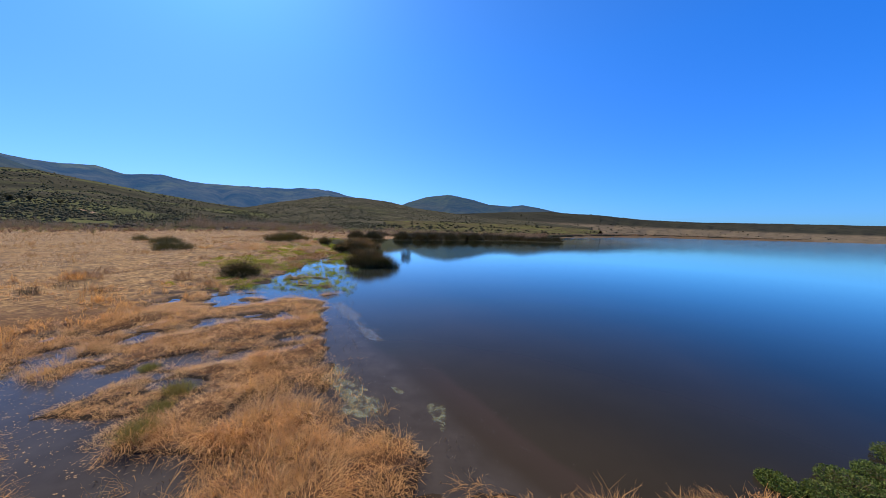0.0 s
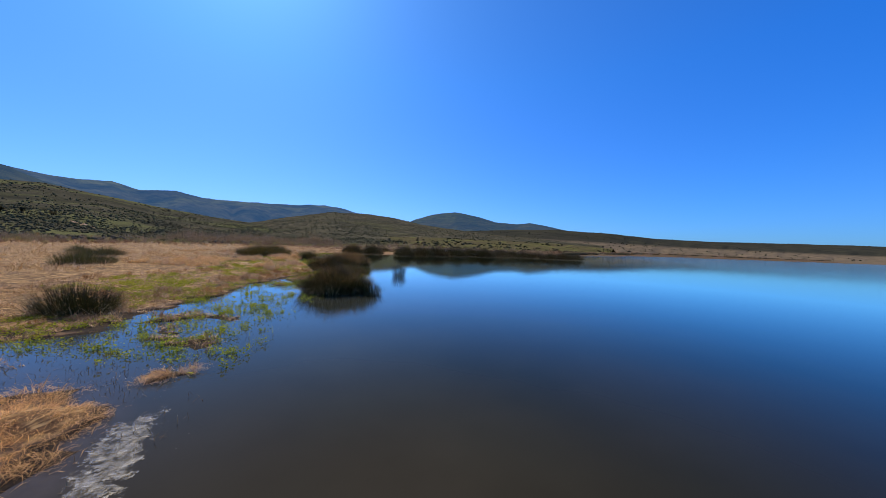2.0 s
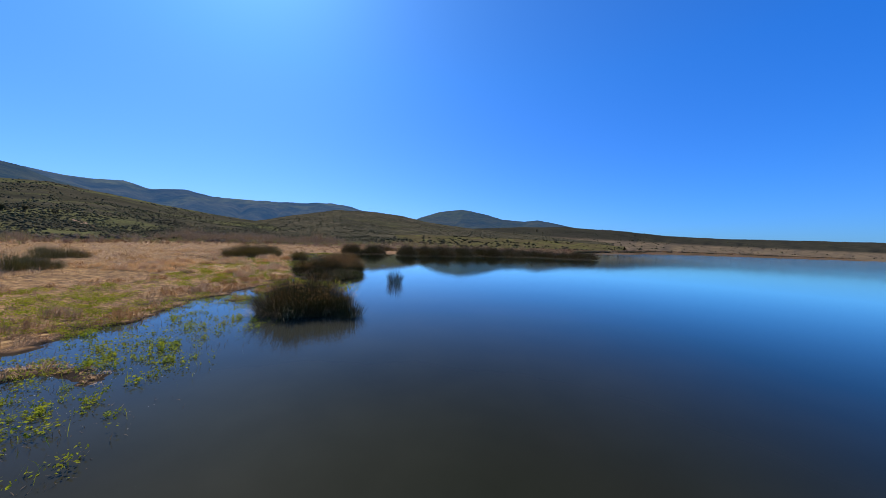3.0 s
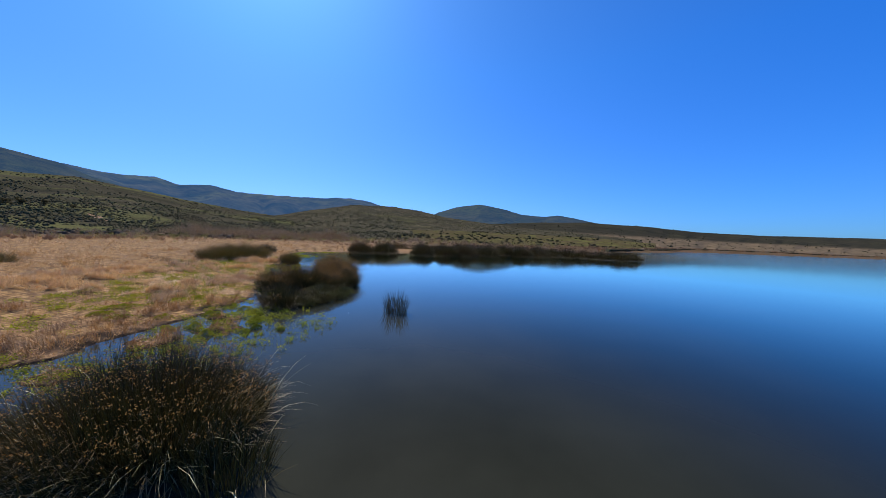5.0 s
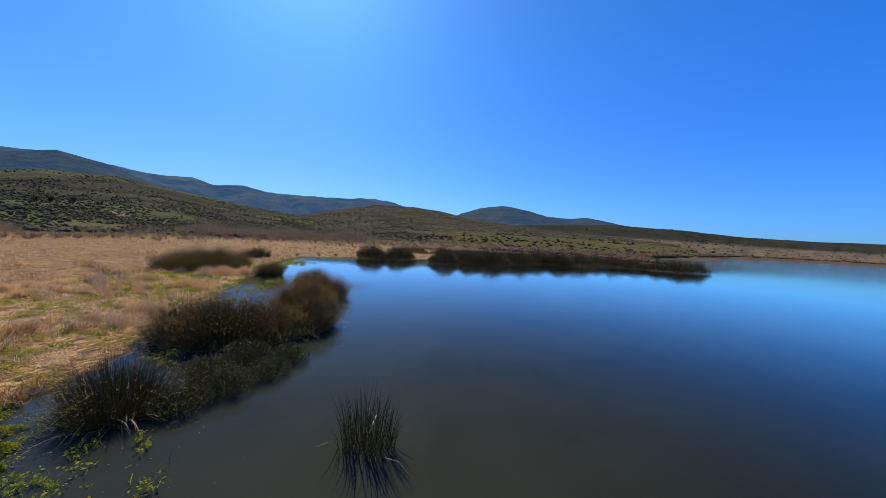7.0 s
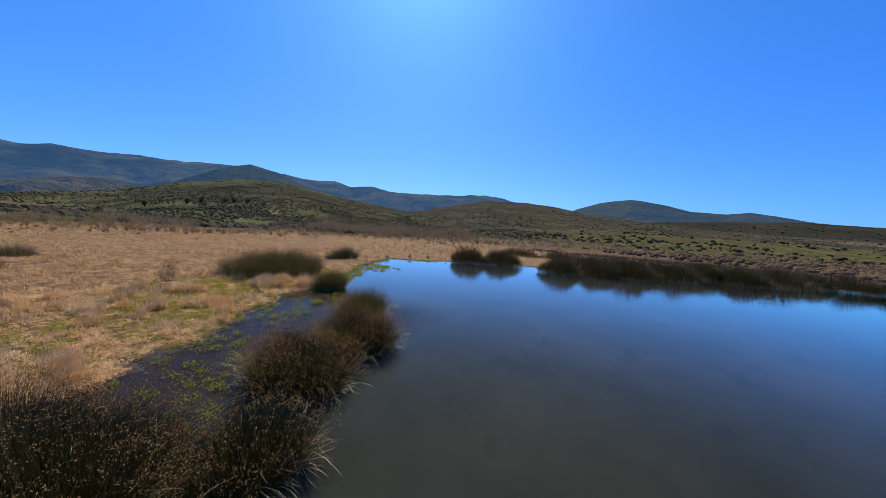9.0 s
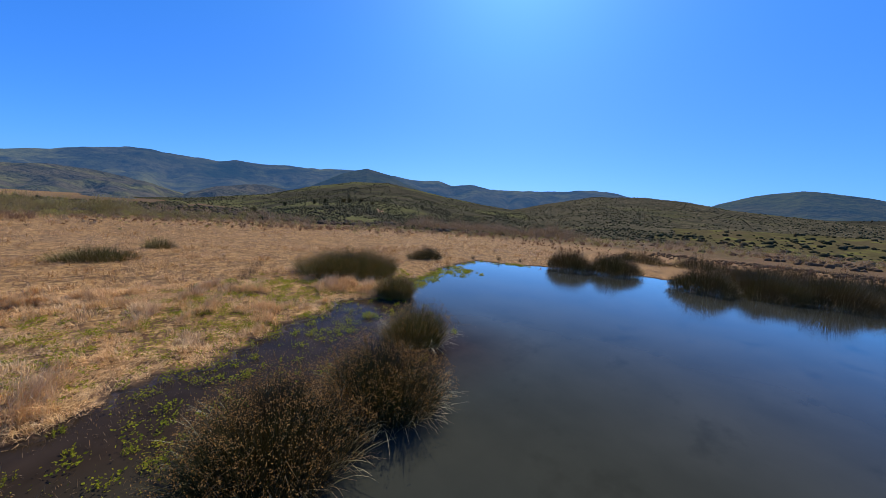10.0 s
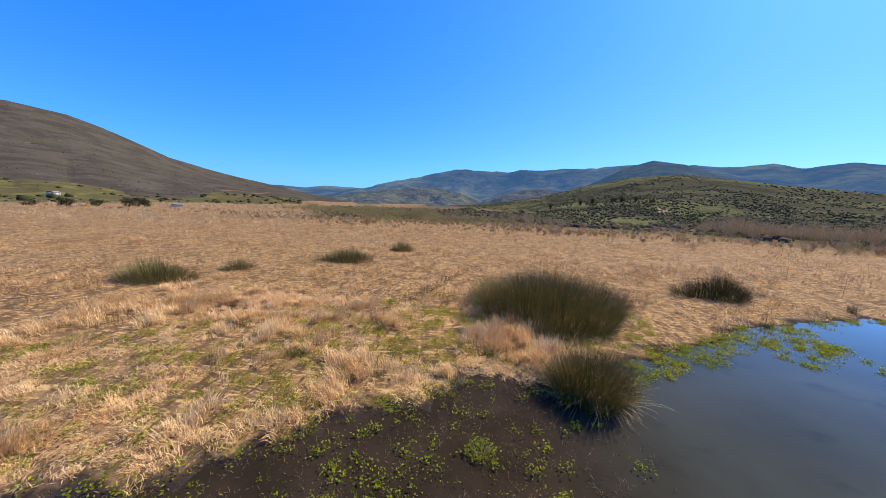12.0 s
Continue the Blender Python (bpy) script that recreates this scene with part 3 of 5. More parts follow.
def shore_distance(x, y):
    """Metres from the lake's edge: positive on land, negative on the water."""
    best = np.full(x.shape, 1e9)
    inside = np.zeros(x.shape, dtype=bool)
    for (ax, ay), (bx, by) in zip(LAKE, np.roll(LAKE, -1, axis=0)):
        dx, dy = bx - ax, by - ay
        t = np.clip(((x - ax) * dx + (y - ay) * dy) / (dx * dx + dy * dy), 0, 1)
        best = np.minimum(best, np.hypot(x - ax - t * dx, y - ay - t * dy))
        if dy:
            inside ^= ((ay > y) != (by > y)) & (x < ax + (y - ay) * dx / dy)
    return np.where(inside, -best, best)


def ground_height(x, y):
    s = shore_distance(x, y) + (fbm(x / 2.2, y / 2.2, 3) - 0.47) * 1.8
    land = 0.05 + 0.09 * np.clip((y - 50) / 16, 0, 1) * np.clip(s / 3.0, 0, 1) + 0.30 * (1 - np.exp(-np.maximum(s, 0) / 14)) + 0.35 * (1 - np.exp(-np.maximum(s, 0) / 120))
    bed = -1.3 * (1 - np.exp(np.minimum(s, 0) / 9)) - 0.02
    z = np.where(s > 0, land, bed)
    near = np.exp(-np.maximum(s, 0) / 30)
    wet = np.clip((32 - y) / 6, 0, 1) * np.clip((x + 22) / 6, 0, 1)
    z = np.where(s > 0, z - wet * (land - 0.095) * np.clip(s, 0, 1), z)
    z = z + np.where(s > 0, (fbm(x / 1.6, y / 1.6, 11) - 0.47) * (0.30 + 0.50 * wet) * (0.35 + 0.65 * near), (fbm(x / 3, y / 3, 5) - 0.47) * 0.05)
    wx, wy = x + (fbm(x / 1.3, y / 1.3, 41) - 0.47) * 3.2, y + (fbm(x / 1.3, y / 1.3, 43) - 0.47) * 2.6
    for cx, cy, rx, ry in POOLS:
        q = ((wx - cx) / rx) ** 2 + ((wy - cy) / ry) ** 2
        z = z - 0.42 * np.exp(-(q**1.5)) * (0.6 + 0.8 * vnoise(x / 0.9, y / 0.9, 21))
    for cx, cy, rx, ry in MATS:
        q = ((wx - cx) / rx) ** 2 + ((wy - cy) / ry) ** 2
        z = np.maximum(z, -0.22 + 0.30 * np.exp(-(q**2)) + (fbm(x / 0.6, y / 0.6, 31) - 0.47) * 0.22)
    flat = np.exp(-(((y - 83.5) / 13.5) ** 8)) * np.clip((s + 10.5) / 3.0, 0, 1) * np.clip((-14 - x - 0.6 * np.clip(80 - y, 0, 10)) / 3, 0, 1)
    z = np.where(s < 0, z * (1 - flat) + flat * (-0.022 + (fbm(x / 0.7, y / 0.7, 87) - 0.47) * 0.05), z)
    far = np.hypot(x + 20, y - 70)
    return z + np.where(s > 0, 0.007 * np.clip(far - 150, 0, 500), 0)


def spread(start, stop, step, reach, grow):
    """Coordinates: even between start and stop, wider and wider beyond."""
    inner = np.arange(start, stop + step / 2, step)
    outer, gap, at = [], step, 0.0
    while at < reach:
        gap *= grow
        at += gap
        outer.append(at)
    outer = np.array(outer)
    return np.concatenate([start - outer[::-1], inner, stop + outer])


def build_ground():
    xs, ys = spread(-60, 20, 0.54, 4600, 1.10), spread(0, 130, 0.54, 4600, 1.10)
    gx, gy = np.meshgrid(xs, ys)
    gz = ground_height(gx.ravel(), gy.ravel())
    me = mesh_of("ground", np.stack([gx.ravel(), gy.ravel(), gz], 1), grid_tris(len(xs), len(ys)), GROUND)
    tagged(new("ground", smooth(me)), "flat marsh ground of straw litter and dark wet mud", "ground", kind="structure")


def build_water():
    xs = np.linspace(-4500, 4500, 10)
    gx, gy = np.meshgrid(xs, xs)
    me = mesh_of("water", np.stack([gx.ravel(), gy.ravel(), gx.ravel() * 0], 1), grid_tris(10, 10), WATER)
    tagged(new("water", me), "calm brown lake water reflecting the blue sky", "water", kind="structure")


# ---- hills: crest bearings and heights in degrees as seen from a place on the shore ----
HILLS = []


def hill_surface(h, bearing, r):
    """Height of a hill at bearings (degrees) and distances from its centre."""
    crest = np.interp(bearing, h["az"], h["el"])
    x, y = h["eye"][0] + r * np.sin(np.radians(bearing)), h["eye"][1] + r * np.cos(np.radians(bearing))
    top = 7 + np.interp(bearing, h["az"], h["far"]) * np.tan(np.radians(crest))
    foot, far = np.interp(bearing, h["az"], h["foot"]), np.interp(bearing, h["az"], h["far"])
    u = (r - foot) / (far - foot)
    rise = np.where(u < 1, np.clip(u, 0, 1) ** h["power"], np.clip(1 - 0.9 * np.abs(u - 1) ** 1.2, -0.2, 1))
    rough = (fbm(x / h["lump"], y / h["lump"], h["seed"], 5) - 0.47) * h["rough"] * np.clip(u * (1.15 - u) * 4, 0, 1)
    fine = (fbm(x / (h["lump"] * 0.12), y / (h["lump"] * 0.12), h["seed"] + 40, 3) - 0.44) * h["rough"] * 0.10 * np.clip(u * 2, 0, 1)
    cut = np.abs(fbm(np.radians(bearing) * far / h["lump"] * 0.9, r / h["lump"] / 3.5, h["seed"] + 17, 3) - 0.44) * 2.4
    rough = rough - np.clip(0.5 - cut, 0, 1) * h["rough"] * 1.1 * np.clip(u * (1.02 - u) * 4, 0, 1)
    return x, y, top * rise + rough + fine - 1.0 * (u <= 0.0)


def build_hill(name, label, eye, far, foot, az, el, mat, power=1.5, rough=10, lump=90, seed=1, steps=300, rings=40, back=1.35):
    foot, far = np.broadcast_to(foot, len(az)).astype(float), np.broadcast_to(far, len(az)).astype(float)
    h = dict(eye=eye, far=far, foot=foot, az=az, el=el, power=power, rough=rough, lump=lump, seed=seed)
    b = np.linspace(az[0], az[-1], steps)
    share = np.concatenate([np.linspace(-0.02, 1, rings), 1 + np.linspace(0.03, 1, 8) * (back - 1)])
    bb, ss = np.meshgrid(b, share)
    near, wide = np.interp(bb, az, foot), np.interp(bb, az, far)
    rr = np.where(ss <= 1, near + (wide - near) * ss, wide * ss)
    r = share
    x, y, z = hill_surface(h, bb.ravel(), rr.ravel())
    me = mesh_of(name, np.stack([x, y, z], 1), grid_tris(len(b), len(r)), mat)
    tagged(new(name, smooth(me)), label, "hill", kind="structure")
    HILLS.append(h)
    return h


# ---- the large structure ----
build_ground()
build_water()

SHORE_EYE, LAST_EYE, TURN_EYE = (0, 45), (-21, 90), (-7, 75)
BARE_MOUNTAIN = build_hill("hill_1", "bare brown mountain slope with scattered scrub", LAST_EYE, 1000, 260, [-178, -168, -149, -145, -142.4, -139.5, -136.4, -132.8, -128, -123.6, -118, -110],
           [5, 8, 9.0, 8.5, 7.6, 6.3, 4.85, 3.8, 2.7, 1.9, 0.7, 0.0], BROWN_HILL, 1.6, 10, 160, 61)
build_hill("hill_2", "distant mountain range under a clear sky, blue with added haze", LAST_EYE, 3900, 2400, [-134, -123.6, -119.5, -116.4, -111.4, -100],
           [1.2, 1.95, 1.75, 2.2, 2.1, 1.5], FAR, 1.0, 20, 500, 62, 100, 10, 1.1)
build_hill("hill_3", "long mountain range of chaparral ridges, blue-green with added haze", TURN_EYE, 2600, 900,
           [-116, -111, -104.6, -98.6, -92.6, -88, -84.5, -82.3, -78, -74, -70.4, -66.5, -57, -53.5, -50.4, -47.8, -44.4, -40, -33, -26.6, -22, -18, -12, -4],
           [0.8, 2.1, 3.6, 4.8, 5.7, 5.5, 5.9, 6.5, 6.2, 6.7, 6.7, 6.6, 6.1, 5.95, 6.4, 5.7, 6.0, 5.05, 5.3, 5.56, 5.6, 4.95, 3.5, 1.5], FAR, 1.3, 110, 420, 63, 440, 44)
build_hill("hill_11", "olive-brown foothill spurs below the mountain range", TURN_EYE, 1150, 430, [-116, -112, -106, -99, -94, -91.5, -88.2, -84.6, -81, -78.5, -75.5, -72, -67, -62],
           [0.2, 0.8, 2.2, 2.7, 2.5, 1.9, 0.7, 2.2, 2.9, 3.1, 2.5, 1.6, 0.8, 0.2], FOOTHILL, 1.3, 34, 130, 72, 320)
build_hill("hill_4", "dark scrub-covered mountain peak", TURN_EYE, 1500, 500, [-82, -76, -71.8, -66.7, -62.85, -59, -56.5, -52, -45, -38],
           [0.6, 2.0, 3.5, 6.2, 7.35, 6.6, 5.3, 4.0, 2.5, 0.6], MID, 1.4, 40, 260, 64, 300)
C_HILL = build_hill("hill_5", "green and brown scrub hill with a bare dirt track", SHORE_EYE, 600, 190, [-92, -84, -75, -69, -62.5, -57, -52, -47, -39, -30, -18, -8],
                    [-0.4, 0.3, 1.5, 3.3, 4.75, 5.0, 4.2, 3.45, 2.4, 1.4, 0.5, 0.0], HILL, 1.5, 9, 80, 65)
D_HILL = build_hill("hill_6", "low rounded hill dotted with dark chaparral bushes", SHORE_EYE, 760, 230, [-44, -37, -30.5, -24, -17, -12, -7.8, -2, 5, 14, 25],
                    [0.3, 1.7, 3.4, 4.65, 4.75, 4.3, 3.6, 2.8, 2.2, 1.6, 0.8], CHAPARRAL, 1.4, 8, 90, 66)
build_hill("hill_7", "domed mountain beyond the lake, blue-grey with added haze", SHORE_EYE, 2400, 1300, [-14, -8.4, -5, -1, 1.3, 4, 6.5, 10.5, 12.5, 15, 17.3, 22, 28],
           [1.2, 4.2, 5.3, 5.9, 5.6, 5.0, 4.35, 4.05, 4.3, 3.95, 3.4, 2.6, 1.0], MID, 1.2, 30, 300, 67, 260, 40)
F_HILL = build_hill("hill_8", "long low dark ridge falling away behind the lake", SHORE_EYE, [1250, 1250, 1250, 1250, 1300, 1600, 1900, 2200, 2600, 3200, 3600, 3600],
                    [330, 330, 330, 360, 520, 660, 820, 960, 1250, 1900, 2800, 3000], [-8, 2, 10, 17.3, 25.5, 32, 38, 43.7, 50, 60, 75, 95],
                    [1.6, 2.6, 3.1, 3.3, 2.8, 2.15, 1.9, 1.85, 1.75, 1.5, 1.0, 0.2], RIDGE, 1.4, 9, 120, 68, 420)


# ---- straw ----
def herb_ground(x, y, seed=301, grain=1.2):
    """How well low green herbs thrive: highest in patches a few metres from the shore."""
    d = shore_distance(x, y)
    fade = np.clip(1 - np.abs(d - 6.0) / 13.0 * 2, 0, 1)
    return np.where((d > -0.5) & (d < 13), 0.6 * fbm(x / grain, y / grain, seed) + 0.4 * fbm(x / 5, y / 5, seed + 9) + 0.06 * fade, 0)


def straw_field(name, label, mat, x0, x1, y0, y1, tufts, each, long, upright=0.45, wide=1.0, spread_by=0.10, bare=0.36, low=-0.02, tussock=False, among_herbs=False):
    """Lodged dead grass: tufts of wisps combed into swirls, on all ground of a stretch that stands clear of the water."""
    x, y = rng.uniform(x0, x1, tufts), rng.uniform(y0, y1, tufts)
    z = ground_height(x, y)
    thick = fbm(x / 2.6, y / 2.6, 77) + (0 if tussock else 0.5 * (fbm(x / 9, y / 15, 79, 3) - 0.45))
    ok = (z > low + 0.05 * rng.random(tufts)) & (thick + rng.normal(0, 0.10 if tussock else 0.06, tufts) > bare) & (tussock | among_herbs | (herb_ground(x, y) + rng.normal(0, 0.015, tufts) < 0.505))
    x, y = x[ok], y[ok]
    swirl = fbm(x / 3.5, y / 3.5, 91, 3) * 14 + rng.normal(0, 0.45, len(x))
    stature = np.clip((0.5 * fbm(x / 1.1, y / 1.1, 55, 3) + 0.5 * fbm(x / 3.4, y / 3.4, 57, 3) - 0.385) * 8.0, 0.06, 1.40) * rng.uniform(0.6, 1.25, len(x))
    if tussock:
        e = 0.25
        lie = [fbm((x + dx) / 1.6, (y + dy) / 1.6, 11) for dx, dy in ((e, 0), (-e, 0), (0, e), (0, -e))]
        swirl = np.arctan2(lie[3] - lie[2], lie[1] - lie[0]) + rng.normal(0, 0.6, len(x))
    k = np.repeat(np.arange(len(x)), each)
    n = len(k)
    bx, by = x[k] + rng.normal(0, spread_by, n), y[k] + rng.normal(0, spread_by, n)
    z = ground_height(bx, by)
    tall = stature[k]
    heading = swirl[k] + rng.normal(0, 0.8, n)
    length = long * rng.uniform(0.6, 1.35, n) * (0.45 + 0.65 * tall)
    lean = np.clip(rng.normal(1.1 - upright * tall, 0.38, n), 0.05, 1.45)
    v, t = wisps(np.stack([bx, by, z - 0.02], 1), length, rng.uniform(0.010, 0.026, n) * wide, heading, lean, rng.uniform(0.3 if tussock else 0.1, 1.5, n))
    floor = np.repeat(z, 4) + (np.tile([-0.02, 0.03, 0.03, 0.02], n) + np.repeat(rng.uniform(0, 0.10, n) * tall, 4)) * np.tile([0, 1, 1, 1], n)
    v[:, 2] = np.maximum(v[:, 2], floor)
    tagged(new(name, mesh_of(name, v, t, mat)), label, "grass", kind="stuff")


straw_field("rust_grass", "lodged rust-brown marsh grass in tussocks at the waterline", RUST, -17, 18, 3, 31, 20000, 18, 0.62, 0.16, 0.58, 0.13, 0.26, -0.01, True)
straw_field("rust_grass", "broken rust-brown grass tufts standing in the marsh pools", RUST, -14, 1, 7.5, 16.5, 2300, 22, 0.55, 0.4, 0.54, 0.15, 0.44, -0.20, True)
straw_field("rust_grass", "lodged rust-brown marsh grass on the near bank", RUST, -34, 42, -16, 5, 1400, 9, 0.75, 0.4, 2.2, 0.14, 0.28)
straw_field("rust_grass", "lodged rust-brown marsh grass away from the water", RUST, -34, -16, 3, 31, 4000, 14, 0.62, 0.7, 1.3)
straw_field("straw_grass", "lodged pale straw of dead marsh grass on the mudflat", STRAWBROWN, -34, -7, 27, 72, 10000, 14, 0.52, 0.60, 1.4, 0.10, 0.40, -0.04)
straw_field("straw_grass", "tufted pale straw of dead marsh grass by the bulrushes", STRAW, -46, -22, 62, 104, 13200, 24, 0.62, 0.90, 1.25, 0.13, 0.36, 0.045)
straw_field("outer_straw", "matted pale straw of dead marsh grass on the plain", STRAWDULL, -72, -40, 22, 128, 9000, 11, 0.62, 0.45, 1.9, 0.20, 0.40)
straw_field("outer_straw", "matted pale straw of dead marsh grass far out on the plain", STRAWDULL, -135, -70, 5, 170, 9000, 8, 0.90, 0.45, 2.6, 0.30, 0.42)
straw_field("reed_field", "tall pale dry reeds in tufts at the far edge of the plain", PALEREED, -270, -95, -170, 40, 3600, 10, 1.6, 0.8, 4.2, 0.7, 0.38)
straw_field("outer_straw", "tall pale straw at the head of the cove", STRAWDULL, -70, -28, 100, 160, 3500, 10, 0.8, 0.6, 2.2, 0.15)


straw_field("straw_grass", "tall tan straw grass between two bulrush clumps", STRAW, -42.2, -36.2, 89.5, 96.8, 800, 18, 0.82, 0.85, 1.2, 0.12, 0.05, -0.05, False, True)


# ---- bulrushes ----
def bulrush_clump(x, y, rx, ry, h, turn=0.0, stems=1500, heads=0.35, dry=0.10, label="", wide=1.0, z=None, mat=None, dome=0.45, rim_lean=0.62, ragged=0.72, arch=0.03):
    """An oval stand of upright stems that splay at the rim, with drooping seed heads and dead stems."""
    root = tagged(new("bulrush_clump"), label, "reeds", "bulrush clumps")
    root.location = (x, y, -0.05 if z is None else z)
    root.rotation_euler[2] = radians(turn)

    def stand(count, tall, splay):
        a, q = rng.uniform(0, 2 * np.pi, count), np.sqrt(rng.uniform(0, 1, count))
        rim = 0.80 + 0.35 * vnoise(np.cos(a) * 2 + x, np.sin(a) * 2 + y, 5)
        bx, by = rx * q * rim * np.cos(a), ry * q * rim * np.sin(a)
        out = np.arctan2(by / ry**2, bx / rx**2)
        heading = out + rng.normal(0, 0.9 - 0.5 * q, count)
        lump = 0.68 + 0.50 * vnoise(bx / (0.9 * wide**1.6) + x, by / (0.9 * wide**1.6) + y, 8)
        length = h * tall * lump * (1.0 - dome * q**1.8) * rng.uniform(ragged, 1.1, count)
        lean = np.abs(rng.normal(0.08, 0.22, count)) + splay * q**2.0 * rng.uniform(0.3, 1.1, count)
        return np.stack([bx, by, np.zeros(count)], 1), length, heading, lean

    b, ln, hd, le = stand(stems, 1.08, rim_lean)
    w = rng.uniform(0.012, 0.024, stems) * wide
    shape = wisps if wide > 1.3 else blades
    v, t = shape(b, ln, w, hd, le, rng.uniform(0.02, 0.25, stems))
    tagged(part("foliage", mesh_of("foliage", v, t, mat or TULE), root), kind="stuff")
    tips = v[len(v) // stems - 1 :: len(v) // stems]
    n = int(stems * dry) + 4
    b, ln, hd, le = stand(n, 1.0, 1.0)
    vd, td = blades(b, ln, rng.uniform(0.016, 0.028, n) * wide, hd, le + rng.uniform(0.1, 0.6, n), rng.uniform(0.4, 1.5, n))
    vd[:, 2] = np.maximum(vd[:, 2], 0.06)
    tagged(part("dead_foliage", mesh_of("dead_foliage", vd, td, DRY), root, "bent straw-coloured dead stems"), kind="stuff")
    n = int(stems * arch)
    if n:
        a = rng.uniform(0, 2 * np.pi, n)
        q = rng.uniform(0.55, 1.0, n)
        b = np.stack([rx * q * np.cos(a), ry * q * np.sin(a), np.zeros(n)], 1)
        v, t = arcs(b, h * rng.uniform(0.5, 0.9, n), rng.uniform(0.016, 0.030, n) * wide, a + rng.normal(0, 0.5, n), rng.uniform(0.2, 0.8, n), rng.uniform(0.6, 1.8, n))
        v[:, 2] = np.maximum(v[:, 2], 0.06)
        tagged(part("bent_foliage", mesh_of("bent_foliage", v, t, ARCHED), root, "pale stems arching out over the water"), kind="stuff")
    if heads:
        pick = tips[(rng.random(stems) < heads) & (tips[:, 2] > 0.45 * h)]
        pick = np.repeat(pick, 4, axis=0) + rng.normal(0, 0.045, (len(pick) * 4, 3)) - np.array([0, 0, 0.05])
        vs, ts = leaves(pick, rng.uniform(0.014, 0.038, len(pick)) * wide)
        tagged(part("seed_mass", mesh_of("seed_mass", vs, ts, SEED), root, "brown drooping seed heads"), kind="stuff")
    return root


GREEN_BIG = "tall dark green bulrush clump with brown seed heads at the waterline"
GREEN_DRY = "dark green bulrush clump standing on the straw flat"
bulrush_clump(-9.3, 49.1, 3.2, 2.6, 2.9, 22, 7000, 0.25, 0.12, "large dark bulrush clump with brown seed heads in the shallows")
bulrush_clump(-16.0, 65.2, 1.5, 1.4, 2.2, 0, 1700, 0.1, 0.08, GREEN_BIG)
bulrush_clump(-18.3, 72.9, 3.6, 2.5, 2.8, 25, 6500, 0.36, 0.07, GREEN_BIG)
bulrush_clump(-21.6, 72.4, 1.7, 1.9, 2.5, 0, 2600, 0.36, 0.07, GREEN_BIG)
bulrush_clump(-15.6, 76.5, 1.4, 1.8, 2.5, 0, 2800, 0.32, 0.07, GREEN_BIG)
SEEDING = "seeding bulrush clump with many brown heads and bent dead stems"
bulrush_clump(-19.7, 81.2, 2.6, 2.3, 2.5, 0, 4600, 0.7, 0.05, SEEDING)
bulrush_clump(-20.6, 85.8, 2.2, 2.4, 2.6, 0, 4000, 0.7, 0.05, SEEDING)
bulrush_clump(-25.3, 90.9, 1.8, 1.8, 2.75, 0, 3400, 0.3, 0.07, "rounded bulrush clump with pale bent stems in the water", mat=TULEGOLD)
bulrush_clump(-35.5, 95.8, 1.6, 1.8, 2.6, 0, 3300, 0.25, 0.07, "rounded dark bulrush clump on the muddy lake edge", mat=TULEGOLD)
bulrush_clump(-47.0, 96.2, 5.2, 6.2, 3.6, 0, 13000, 0.3, 0.08, "broad dark bulrush thicket on the straw flat", 1.0, mat=TULEGOLD, dome=0.36, rim_lean=0.5)
bulrush_clump(-55.0, 115.0, 2.0, 3.6, 3.0, 0, 2300, 0.1, 0.10, GREEN_DRY, 1.3)
bulrush_clump(-5.7, 48.0, 1.0, 1.0, 1.7, 0, 420, 0.0, 0.0, "thin green reeds in the water beside a bulrush clump", 1.2, rim_lean=0.3, arch=0.02)
bulrush_clump(-6.3, 65.9, 1.0, 0.7, 2.5, 0, 240, 0.0, 0.0, "sparse thin green reeds standing alone in open water", 1.3, rim_lean=0.12, arch=0.0)
bulrush_clump(-19.8, 35.8, 1.7, 1.5, 2.3, 0, 2100, 0.2, 0.15, GREEN_DRY)
OLIVE = "low olive rush patch in pale straw"
bulrush_clump(-48.2, 58.6, 2.2, 3.6, 2.75, 0, 2600, 0.0, 0.35, OLIVE, 1.3, mat=OLIVERUSH, arch=0.0)
bulrush_clump(-54.0, 62.6, 1.2, 1.5, 2.15, 0, 900, 0.0, 0.3, OLIVE, 1.3, mat=OLIVERUSH, arch=0.0)
bulrush_clump(-62.6, 72.2, 1.9, 3.6, 2.75, 0, 2200, 0.0, 0.3, OLIVE, 1.4, mat=OLIVERUSH, arch=0.0)
bulrush_clump(-73.4, 77.6, 1.4, 1.7, 2.4, 0, 900, 0.0, 0.3, OLIVE, 1.4, mat=OLIVERUSH, arch=0.0)
